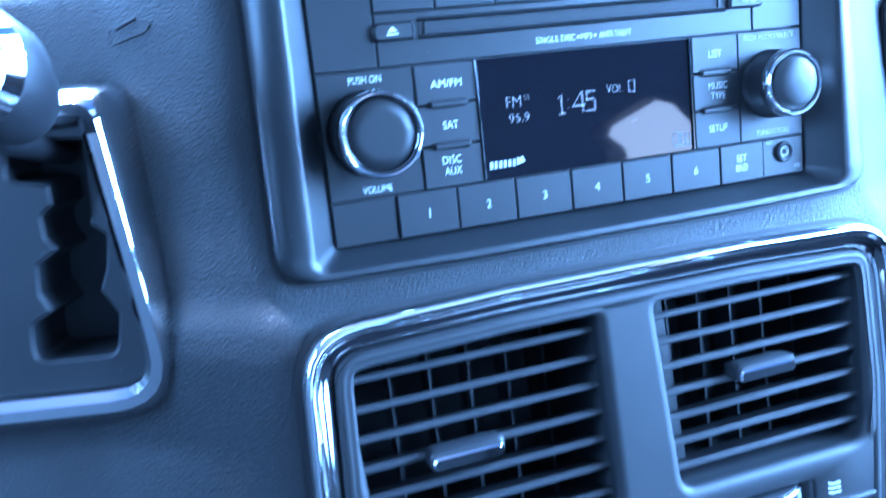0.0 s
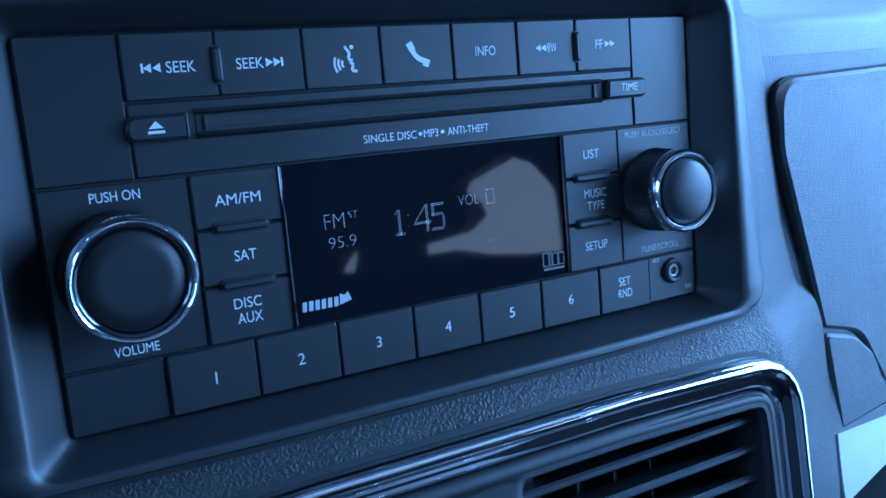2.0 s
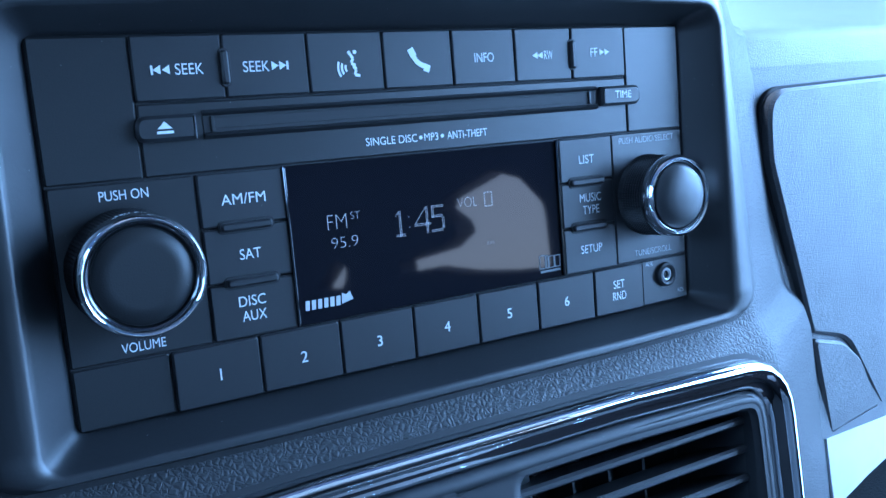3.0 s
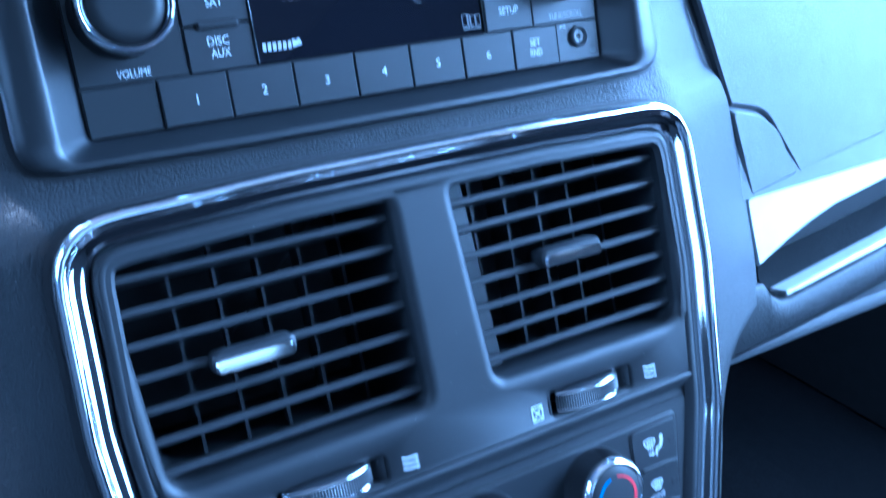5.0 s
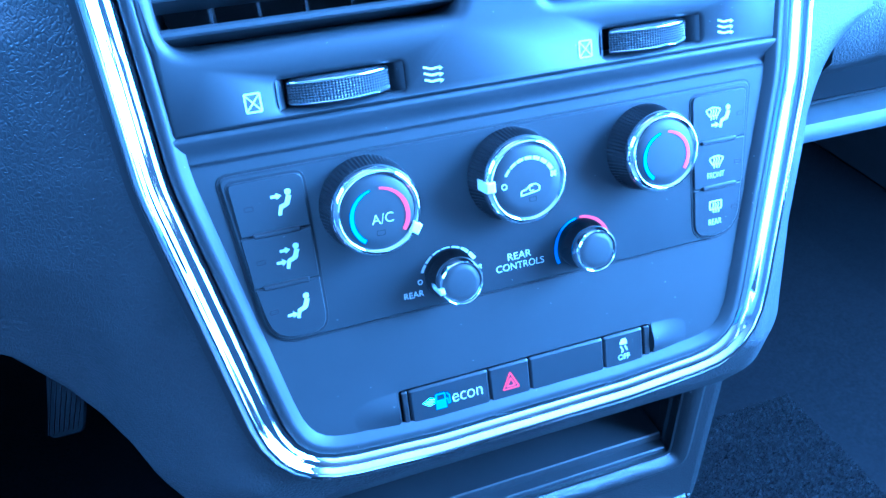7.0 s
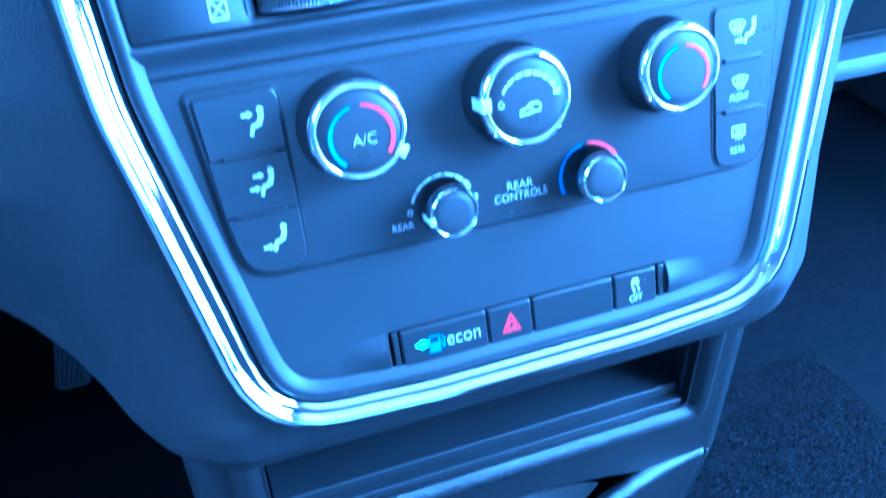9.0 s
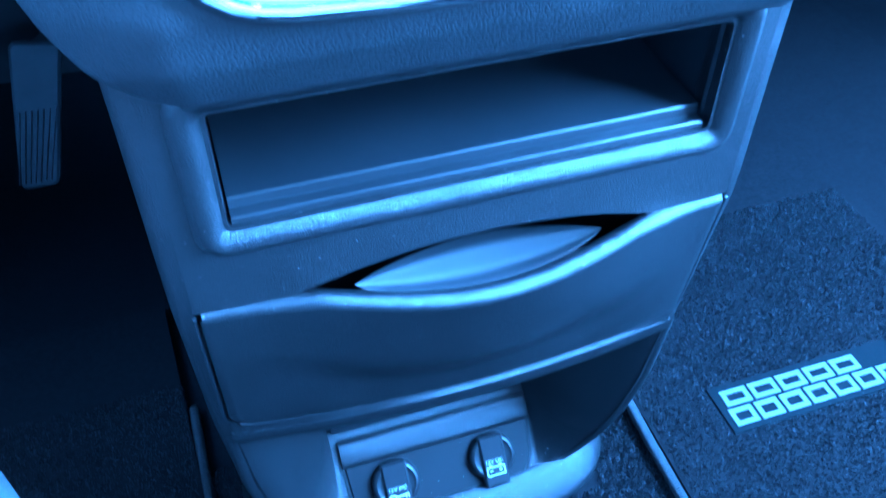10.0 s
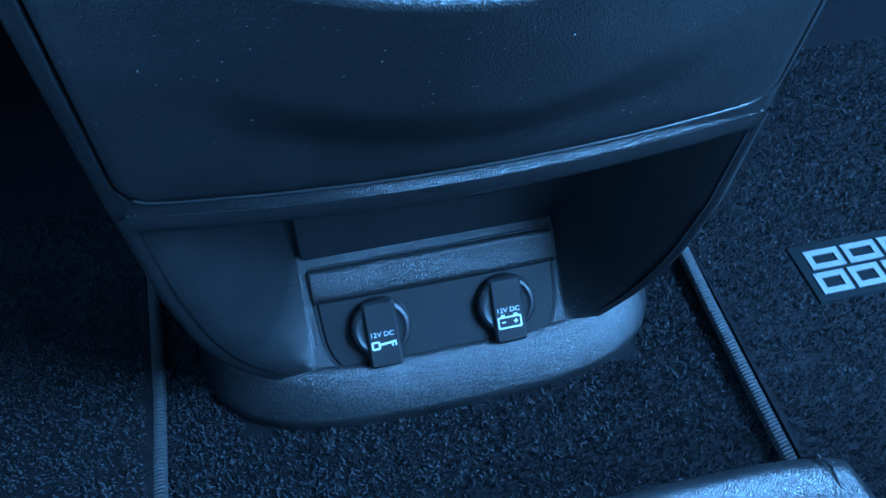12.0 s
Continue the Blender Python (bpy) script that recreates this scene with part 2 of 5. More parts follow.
def flat(polys, y, thick=0.00012):
    """Thin raised print from outlines of (x, z)."""
    bm = bmesh.new()
    for p in polys:
        lo = [bm.verts.new((x, y + thick, z)) for x, z in p]
        hi = [bm.verts.new((x, y, z)) for x, z in p]
        bm.faces.new(hi)
        for i in range(len(p)):
            j = (i + 1) % len(p)
            bm.faces.new((hi[i], hi[j], lo[j], lo[i]))
    return bm


def bar(x0, z0, x1, z1, w):
    d = Vector((x1 - x0, z1 - z0)).normalized()
    nx, nz = -d.y * w / 2, d.x * w / 2
    return [(x0 + nx, z0 + nz), (x0 - nx, z0 - nz), (x1 - nx, z1 - nz), (x1 + nx, z1 + nz)]


def box_outline(x0, x1, z0, z1, w):
    return [bar(x0, z0, x1, z0, w), bar(x0, z1, x1, z1, w), bar(x0, z0, x0, z1, w), bar(x1, z0, x1, z1, w)]


def disc(cx, cz, r, n=14):
    return [(cx + r * math.cos(2 * math.pi * i / n), cz + r * math.sin(2 * math.pi * i / n)) for i in range(n)]


def arc_band(cx, cz, r, w, a0, a1, n=14, w0=None):
    """A curved band from angle a0 to a1 in degrees, as one outline; it may start thinner, at w0."""
    w0 = w if w0 is None else w0
    half = [(w0 + (w - w0) * min(1.0, 2.0 * i / n)) / 2 for i in range(n + 1)]
    ts = [radians(a0 + (a1 - a0) * i / n) for i in range(n + 1)]
    ring = [(cx + (r - g) * math.cos(t), cz + (r - g) * math.sin(t)) for t, g in zip(ts, half)]
    return [ring + [(cx + (r + g) * math.cos(t), cz + (r + g) * math.sin(t)) for t, g in reversed(list(zip(ts, half)))]]


def lettering(text, cx, cz, height, y, parent, material=PRINT, width=None, bold=0.0, name="lettering"):
    """Raised lettering, centred, with capitals of the given height; width stretches it to a true length."""
    cu = bpy.data.curves.new(name, "FONT")
    cu.body, cu.size, cu.align_x, cu.align_y, cu.extrude, cu.offset = text, 1.0, "CENTER", "CENTER", 0.0, bold
    ob = bpy.data.objects.new(name, cu)
    scene.collection.objects.link(ob)
    me = bpy.data.meshes.new_from_object(ob.evaluated_get(bpy.context.evaluated_depsgraph_get()))
    bpy.data.objects.remove(ob)
    bpy.data.curves.remove(cu)
    xs = [v.co.x for v in me.vertices]
    ys = [v.co.y for v in me.vertices]
    k = height / max(1e-6, max(ys) - min(ys))
    kx = width / (max(xs) - min(xs)) if width else k
    mx, my = (max(xs) + min(xs)) / 2, (max(ys) + min(ys)) / 2
    for v in me.vertices:
        v.co = Vector((cx + (v.co.x - mx) * kx, y, cz + (v.co.y - my) * k))
    me.materials.append(material)
    out = new(name, me)
    out.parent = parent
    return out


def tube(points, r, n=8):
    """A round cord along points."""
    loops = []
    for i, p in enumerate(points):
        a, b = Vector(points[max(0, i - 1)]), Vector(points[min(len(points) - 1, i + 1)])
        d = (b - a).normalized()
        u = d.orthogonal().normalized()
        v = d.cross(u)
        loops.append([tuple(Vector(p) + (u * math.cos(2 * math.pi * k / n) + v * math.sin(2 * math.pi * k / n)) * r) for k in range(n)])
    return stack(loops, cap_first=True, cap_last=True)


def interp(x, table):
    xs, ys = [t[0] for t in table], [t[1] for t in table]
    return float(np.interp(x, xs, ys))


# frames: the dash leans back by 14 degrees; the climate panel a little less
FLOOR_TO_RADIO, LEAN = 0.6546, -14.03
DASH = pose(0, 0, FLOOR_TO_RADIO, LEAN, 0, 0)
VENT = DASH @ pose(0, -0.0142, 0, -3.75, 0, 0)

# ---- the cabin that closes the place ----
def slab(x0, x1, y0, y1, z0, z1):
    bm = bmesh.new()
    bmesh.ops.create_cube(bm, size=1.0, matrix=Matrix.Translation(((x0 + x1) / 2, (y0 + y1) / 2, (z0 + z1) / 2)) @ Matrix.Diagonal((x1 - x0, y1 - y0, z1 - z0, 1)))
    return bm


def side_wall(name, x, sign, sill, label):
    outer = [(-2.6, 0.0), (0.62, 0.0), (0.62, 0.72), (0.30, 0.98), (-0.12, 1.27), (-2.6, 1.27)]
    front_window = rounded([(-0.78, sill, 0.05), (0.26, sill, 0.05), (-0.14, 1.16, 0.05), (-0.78, 1.16, 0.05)], 4)
    # Rear openings: cut to the bright patch mirrored in the display, headrest outline included.
    rear_patch_hole = rounded([(-1.66, 0.742, 0.004), (-1.52, 0.735, 0.01), (-1.38, 0.705, 0.02), (-1.23, 0.684, 0.02), (-1.06, 0.668, 0.02), (-1.042, 0.780, 0.04), (-1.10, 0.842, 0.03), (-1.185, 0.878, 0.03), (-1.40, 0.866, 0.006), (-1.425, 0.850, 0.006), (-1.37, 0.812, 0.02), (-1.36, 0.785, 0.02), (-1.44, 0.764, 0.01), (-1.66, 0.768, 0.004)], 4)
    quarter_patch_hole = rounded([(-2.25, 0.770, 0.01), (-2.03, 0.755, 0.01), (-1.97, 0.805, 0.02), (-2.05, 0.835, 0.02)], 4)
    bm = plate(outer, [front_window, rear_patch_hole, quarter_patch_hole], 0.0, 0.05, 0.004)
    m = Matrix(((0, sign, 0, x), (1, 0, 0, 0), (0, 0, 1, 0), (0, 0, 0, 1)))
    bmesh.ops.transform(bm, matrix=m, verts=bm.verts)
    return solid(name, bm, TRIM, label, "wall", kind="structure")


side_wall("wall_right", 0.80, 1, 0.30, "dark grey pillar trim round an open front door")
side_wall("wall_left", -0.80, -1, 0.68, "dark grey door and pillar trim with window openings")
solid("ceiling", slab(-0.85, 0.85, -2.65, -0.10, 1.27, 1.31), HEADLINER, "pale cloth headliner over the cabin", "ceiling", kind="structure")
tailgate = plate([(-0.85, 0.0), (0.85, 0.0), (0.85, 1.27), (-0.85, 1.27)], [rrect(-0.60, 0.60, 0.70, 1.20, 0.06, 4)], -2.62, 0.05, 0.004)
solid("wall_rear", tailgate, TRIM, "dark grey rear trim of the cabin", "wall", kind="structure")
solid("wall_firewall", slab(-0.85, 0.85, 0.58, 0.63, 0.0, 0.74), DEEP, "black firewall behind the footwells", "wall", kind="structure")
# Unseen slabs added to keep the sun from leaking round the dashboard onto the floor.
solid("wall_sun_block_front", slab(-0.85, 0.85, 0.47, 0.66, 0.735, 0.755), DEEP, "unseen dark slab added to stop sun between dashboard and windscreen", "wall", kind="structure")
solid("wall_sun_block_left", slab(-0.80, -0.362, 0.06, 0.58, 0.44, 0.72), DEEP, "unseen dark slab added to stop sun past the driver end of the dashboard", "wall", kind="structure")
solid("wall_sun_block_right", slab(0.74, 0.80, 0.06, 0.58, 0.40, 0.66), DEEP, "unseen dark slab added to stop sun past the passenger end of the dashboard", "wall", kind="structure")
solid("ground", slab(-60, 60, -60, 60, -0.42, -0.40), ASPHALT, "grey asphalt parking ground outside the car", "ground", kind="structure")
solid("floor", slab(-0.85, 0.85, -2.65, 0.62, -0.05, 0.0), CARPET, "dark carpeted floor of the cabin", "floor", kind="structure")


# ---- dashboard skin ----
RIGHT_EDGE = [(-0.304, 0.098), (-0.300, 0.107), (-0.293, 0.117), (-0.283, 0.125), (-0.268, 0.132), (-0.24, 0.142), (-0.215, 0.150), (-0.198, 0.160),
              (-0.192, 0.166), (-0.182, 0.178), (-0.172, 0.186), (-0.150, 0.1862), (-0.118, 0.182), (-0.074, 0.1735), (-0.039, 0.163), (-0.006, 0.154), (0.02, 0.153), (0.08, 0.153)]
LEFT_EDGE = [(-0.304, -0.095), (-0.300, -0.104), (-0.293, -0.113), (-0.283, -0.120), (-0.268, -0.128), (-0.25, -0.144), (-0.235, -0.160), (-0.222, -0.20),
             (-0.212, -0.27), (-0.20, -0.36), (0.08, -0.36)]
FRONT_Y = [(-0.31, -0.005), (-0.292, -0.024), (-0.278, -0.0305), (-0.07, -0.0165), (-0.061, -0.0140), (-0.0535, -0.0075), (-0.03, -0.0030), (0.02, 0.0015), (0.062, 0.005)]


def skin_y(x, z):
    side = 0.1125 if z > -0.14 else interp(z, [(-0.277, 0.093), (-0.24, 0.098), (-0.21, 0.1045), (-0.175, 0.110), (-0.14, 0.1125)])
    s = max(0.0, abs(x) - side)
    y = interp(z, FRONT_Y)
    if x > 0:
        y += 0.60 * s * s / (s + 0.006)
    else:
        y += (0.66 * s * s / (s + 0.008)) if s < 0.06 else 0.035 + (s - 0.06) * 0.35
    if x < -0.120:
        y += 0.0125 * min(1.0, (-0.120 - x) / 0.030) * min(1.0, max(0.0, (z + 0.135) / 0.035)) * min(1.0, max(0.0, (0.045 - z) / 0.035))
    if x < -0.120 and z > -0.010:
        y += 6.0 * min(1.0, (-0.120 - x) / 0.030) * (z + 0.010) ** 2
    if z < -0.17 and x > 0:
        y += s * s * 9 * min(1.0, (-0.17 - z) / 0.03)
    if z < -0.20 and x < 0:
        y += min(s, 0.04) ** 2 * 9 * min(1.0, (-0.20 - z) / 0.05)
    return y


def in_outline(x, z, pts):
    inside = False
    for (x0, z0), (x1, z1) in zip(pts, pts[1:] + pts[:1]):
        if (z0 > z) != (z1 > z) and x < (x1 - x0) * (z - z0) / (z1 - z0) + x0:
            inside = not inside
    return inside


def mirrored(right):
    """A closed outline from its right half, bottom to top."""
    return right + [(-x, z, r) for x, z, r in reversed(right)]


RING = rounded(mirrored([(0.035, -0.2812, 0.1), (0.0885, -0.2780, 0.032), (0.1095, -0.178, 0.09), (0.1130, -0.122, 0.09), (0.1105, -0.0625, 0.020), (0.045, -0.0605, 0.2)]), 6)
BEZEL_OUT = rounded(mirrored([(0.05, -0.0515, 0.3), (0.1125, -0.0500, 0.011), (0.1095, 0.058, 0.015), (0.05, 0.0640, 0.2)]), 6)
SHIFTER_OUT = rounded([(-0.245, -0.0880, 0.012), (-0.1430, -0.0880, 0.022), (-0.1535, 0.014, 0.011), (-0.240, 0.014, 0.011)], 6)


def dash_skin():
    bm = bmesh.new()
    nx = 190
    rows = []
    zs = [-0.304 + 0.0026 * i for i in range(141)]
    for z in zs:
        x0, x1 = interp(z, LEFT_EDGE), interp(z, RIGHT_EDGE)
        row = []
        for i in range(nx + 1):
            x = x0 + (x1 - x0) * i / nx
            drop = interp(x, [(0.112, 0.0), (0.140, 1.0)])
            zz = z if z < 0.025 else 0.025 + (z - 0.025) * (1 - 0.52 * drop * drop * (3 - 2 * drop))
            row.append(bm.verts.new((x, skin_y(x, z), zz)))
        rows.append(row)
    holes = [offset(RING, 0.004), offset(BEZEL_OUT, 0.004), offset(SHIFTER_OUT, 0.004)]
    for a, b in zip(rows, rows[1:]):
        for i in range(nx):
            c = (a[i].co + b[i + 1].co) / 2
            if not any(in_outline(c.x, c.z, h) for h in holes):
                bm.faces.new((a[i], a[i + 1], b[i + 1], b[i]))
    # roll over into the dash top
    roll = bmesh.new()
    first = [roll.verts.new(v.co) for v in rows[-1]]
    last = first
    for dy, dz in [(0.003, 0.0035), (0.008, 0.0058), (0.016, 0.0085), (0.04, 0.0145), (0.14, 0.038), (0.50, 0.125)]:
        nxt = [roll.verts.new(v.co + Vector((0, dy, dz))) for v in first]
        for i in range(nx):
            roll.faces.new((last[i], last[i + 1], nxt[i + 1], nxt[i]))
        last = nxt
    # the edges run back into the dash
    for col, sign in ((nx, 1), (0, -1)):
        edge = [r[col] for r in rows]
        for dx, dy in [(0.0025, 0.003), (0.0035, 0.009), (-0.002, 0.06), (-0.004, 0.16)]:
            nxt = [bm.verts.new(r[col].co + Vector((sign * dx, dy, 0))) for r in rows]
            for a, b, c, d in zip(edge, edge[1:], nxt[1:], nxt):
                bm.faces.new((a, b, c, d))
            edge = nxt
    low = rows[0]
    for dy, dz in [(0.004, -0.0025), (0.02, -0.004), (0.10, 0.015), (0.2, 0.03)]:
        nxt = [bm.verts.new(v.co + Vector((0, dy, dz))) for v in rows[0]]
        for i in range(nx):
            bm.faces.new((low[i], low[i + 1], nxt[i + 1], nxt[i]))
        low = nxt
    loose = [v for v in bm.verts if not v.link_faces]
    bmesh.ops.delete(bm, geom=loose, context="VERTS")
    dash = thing("dashboard", DASH, "dark grey leather-grained vinyl dashboard centre stack", "dashboard")
    part("centre_skin", bm, VINYL, dash, smooth=60)
    part("dash_top", roll, VINYL, dash, "grained top of the dashboard", smooth=60)


dash_skin()


cover = thing("shift_lock_cover", DASH, "small flush grained cover with a dark pry slot", "cover")
COVER = rounded([(-0.1475, 0.0275, 0.002), (-0.1375, 0.0300, 0.002), (-0.1350, 0.0325, 0.002), (-0.1380, 0.0352, 0.002), (-0.1480, 0.0318, 0.002)], 4)
COVER = [(x, skin_y(x, z), z) for x, z in COVER]
part("lid", stack([[(x, y - 0.0005, z) for x, y, z in COVER], [(x, y + 0.002, z) for x, y, z in COVER]]), VINYL, cover)
part("joint", tube([(x, y - 0.0003, z) for x, y, z in COVER[-5:] + COVER[:12]], 0.00035, 6), GAP, cover, "dark joint round the lid")
part("slot", tube([(x, skin_y(x, z) - 0.0006, z) for x, z in ((-0.1455, 0.0322), (-0.1425, 0.0334), (-0.1395, 0.0345))], 0.0006, 6), GAP, cover, "dark pry slot")

# passenger side of the dash, with the glove box
def passenger_pad(name, prof):
    bm = bmesh.new()
    rows = []
    for y, z in prof:
        rows.append([bm.verts.new((0.135 + 0.62 * i / 24, y + 0.012 * (i / 24) ** 2, z + 0.004 * i / 24)) for i in range(25)])
    for a, b in zip(rows, rows[1:]):
        for i in range(24):
            bm.faces.new((a[i], a[i + 1], b[i + 1], b[i]))
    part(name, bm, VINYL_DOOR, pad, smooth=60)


pad = thing("dash_pad", DASH, "grey grained dash pad on the passenger side", "dashboard")
passenger_pad("pad_top", [(0.50, 0.150), (0.10, 0.060), (0.045, 0.0475), (0.031, 0.0445), (0.0245, 0.0400), (0.0225, 0.030)])
passenger_pad("pad_face", [(0.0225, 0.030), (0.0220, 0.0), (0.0200, -0.06), (0.016, -0.118), (0.030, -0.119)])
glove = thing("glove_box", DASH, "closed grey grained glove box door with a dark seam", "glove box")
GLOVE = rounded([(0.1745, -0.0735, 0.003), (0.196, -0.0790, 0.018), (0.2165, -0.1122, 0.002), (0.60, -0.0608, 0.004), (0.60, 0.034, 0.01), (0.1530, 0.0213, 0.024), (0.1535, -0.004, 0.03)], 6)
part("seam", key(offset(GLOVE, -0.0012), 0.0205, 0.030, 0.0003), GAP, glove, "dark shadow gap round the door")
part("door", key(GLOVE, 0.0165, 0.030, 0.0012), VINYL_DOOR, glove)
corner = thing("corner_cap", DASH, "small smooth grey trim cap below the glove box door", "trim panel")
CAP = rounded([(0.1832, -0.1168, 0.001), (0.2145, -0.1122, 0.001), (0.2045, -0.090, 0.014), (0.193, -0.0805, 0.012), (0.1743, -0.0755, 0.003)], 6)
part("seam", key(offset(CAP, -0.0012), 0.0200, 0.030, 0.0003), GAP, corner, "dark shadow gap")
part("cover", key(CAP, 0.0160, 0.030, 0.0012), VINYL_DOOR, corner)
tray = thing("dash_tray", DASH, "silver-edged open dash tray with a dark lined inside", "tray")
TRAY_LIP = [(0.1876, -0.1515), (0.2101, -0.1425), (0.2270, -0.1370), (0.2435, -0.1328), (0.2823, -0.1276), (0.3400, -0.1160), (0.6200, -0.0820)]
TRAY_FOOT = [(0.6200, -0.1180), (0.2805, -0.1612), (0.2150, -0.1690), (0.2057, -0.1696), (0.1991, -0.1690), (0.1915, -0.1645), (0.1876, -0.1580)]
TRIM_FACE = [(0.1878, -0.1515)] + TRAY_LIP[1:] + [(0.6200, -0.0600), (0.2740, -0.1058), (0.1830, -0.1186), (0.1854, -0.1373)]
part("upper_trim", stack([at(offset(TRIM_FACE, 0.0006), 0.0185), at(TRIM_FACE, 0.0193), at(TRIM_FACE, 0.0300)]), SILVER, tray, "bright silver trim", smooth=30)
POCKET = TRAY_FOOT[::-1] + list(reversed(TRAY_LIP))
POCKET.reverse()
part("tray_back", stack([at(POCKET, 0.0195), at(offset(POCKET, 0.0006), 0.0300), at(offset(POCKET, 0.0020), 0.0520), at(offset(POCKET, 0.0050), 0.0560)], False, True), TRAY_LINER, tray, "dark lined inside", smooth=40)
part("joint", tube([(0.1832, 0.0183, -0.1179), (0.2740, 0.0183, -0.1051), (0.6200, 0.0183, -0.0593)], 0.0007, 6), GAP, tray, "dark joint over the silver trim")
STRIP = [(0.2040, -0.1706), (0.2806, -0.1620), (0.6200, -0.1185), (0.6200, -0.1158), (0.2806, -0.1592), (0.2045, -0.1682)]
part("lower_trim", stack([at(offset(STRIP, 0.0004), 0.0178), at(STRIP, 0.0184), at(STRIP, 0.0280)]), SILVER, tray, "thin bright silver edge", smooth=30)


def foot_z(x):
    return interp(x, [(0.176, -0.158), (0.1890, -0.1600), (0.1926, -0.1662), (0.1991, -0.1708), (0.2057, -0.1720), (0.2805, -0.1634), (0.62, -0.1200)])


def under_z(x):
    return interp(x, [(0.176, -0.1975), (0.1875, -0.1965), (0.24, -0.1930), (0.62, -0.150)])


UNDER_X = [0.166, 0.176, 0.182, 0.1862, 0.1890, 0.191, 0.1926, 0.196, 0.1991, 0.2025, 0.2057, 0.22, 0.25, 0.2741, 0.35, 0.45, 0.62]
part("underside", stack([[(x, 0.0260, foot_z(x)), (x, 0.0182, foot_z(x) - 0.0004), (x, 0.0166, foot_z(x) - 0.0022), (x, 0.0168, foot_z(x) - 0.0090), (x, 0.0190, under_z(x) + 0.0080), (x, 0.0260, under_z(x) + 0.0015), (x, 0.050, under_z(x) + 0.003), (x, 0.30, -0.13), (x, 0.30, -0.11)] for x in UNDER_X], True, True), VINYL, tray, "dark grained underside", smooth=60)

kick = thing("lower_dash_panel", Matrix.Identity(4), "dark lower dash panel over the passenger footwell", "dash panel")
part("panel", stack([[(x, y, z) for y, z in ((0.048, 0.480), (0.062, 0.455), (0.094, 0.3735), (0.100, 0.3700), (0.130, 0.40), (0.130, 0.46))] for x in (0.165, 0.76)], True, True), CONSOLE_SMOOTH, kick)
part("panel_lip", stack([[(x, y, z) for y, z in ((0.104, 0.3690), (0.101, 0.3685), (0.1015, 0.3660), (0.106, 0.3655))] for x in (0.165, 0.76)], True, True), VINYL, kick)
part("edge_trim", stack([[(x, y, z) for y, z in ((0.108, 0.3530), (0.101, 0.3515), (0.0985, 0.3475), (0.0985, 0.3420), (0.101, 0.3380), (0.108, 0.3365), (0.16, 0.345), (0.16, 0.36))] for x in (0.165, 0.76)], True, True), VINYL_DOOR, kick, "grey rounded lower edge")


# ---- gear selector ----
shifter = thing("gear_selector", DASH @ pose(-0.150, 0.0185, -0.035, 0, 0, -19) @ pose(0.152, 0, 0.035), "gear selector with chrome surround and stepped gate", "gear selector")
SO = SHIFTER_OUT
part("surround", stack([at(offset(SO, -0.003), 0.014), at(offset(SO, -0.0008), -0.003), at(offset(SO, 0.003), -0.0075), at(offset(SO, 0.0065), -0.0075), at(offset(SO, 0.009), -0.0045), at(offset(SO, 0.0095), 0.004)], False), CHROME, shifter, "polished chrome surround")
GATE = rounded([(-0.190, -0.068, 0.004), (-0.1645, -0.068, 0.004), (-0.1615, -0.055, 0.002), (-0.1660, -0.047, 0.001), (-0.1630, -0.040, 0.002), (-0.1610, -0.030, 0.002), (-0.1655, -0.026, 0.001),
                (-0.1600, -0.012, 0.002), (-0.1625, 0.000, 0.003), (-0.186, 0.001, 0.003), (-0.188, -0.010, 0.002), (-0.1755, -0.0125, 0.001), (-0.1755, -0.019, 0.001), (-0.1795, -0.022, 0.002),
                (-0.1795, -0.029, 0.002), (-0.1765, -0.033, 0.001), (-0.1835, -0.037, 0.002), (-0.1845, -0.046, 0.002), (-0.1815, -0.052, 0.001), (-0.1890, -0.056, 0.002)], 3)
part("gate_plate", plate(offset(SO, 0.009), [GATE], -0.0015, 0.010, 0.0012), PANEL, shifter, "satin grey gate plate")
part("gate_well", stack([at(GATE, 0.004), at(offset(GATE, 0.0005), 0.022)], False, True), DEEP, shifter, "dark stepped gate opening")
part("lever", stack([[(-0.176 + r * math.cos(a), y, -0.004 + z0 + 0.8 * r * math.sin(a)) for a in [2 * math.pi * i / 16 for i in range(16)]] for r, y, z0 in [(0.005, 0.015, 0), (0.005, -0.02, 0.006), (0.006, -0.034, 0.010)]], True, True), RUBBER, shifter, "dark lever shaft")
knob = part("knob", stack([[(-0.1672 + r * math.cos(a), y, 0.016 + z0 + r * math.sin(a)) for a in [2 * math.pi * i / 28 for i in range(28)]] for r, y, z0 in [(0.004, -0.028, -0.004), (0.013, -0.032, -0.002), (0.0165, -0.042, 0.002), (0.0165, -0.052, 0.005), (0.013, -0.060, 0.007), (0.006, -0.064, 0.008)]], True, True), RUBBER, shifter, "rounded dark gear knob")
part("knob_band", stack([[(-0.1672 + r * math.cos(a), y, 0.016 + z0 + r * math.sin(a)) for a in [2 * math.pi * i / 28 for i in range(28)]] for r, y, z0 in [(0.0150, -0.0535, 0.0055), (0.0162, -0.0560, 0.006), (0.0140, -0.0610, 0.007), (0.0125, -0.0605, 0.007)]], False), CHROME, knob, "chrome band")


# ---- radio ----
bezel = thing("radio_bezel", DASH, "satin black hooded bezel round the car radio", "bezel")
LIP = rounded(mirrored([(0.05, -0.0478, 0.3), (0.1008, -0.0474, 0.0060), (0.1000, 0.0480, 0.0075), (0.05, 0.0495, 0.2)]), 6)
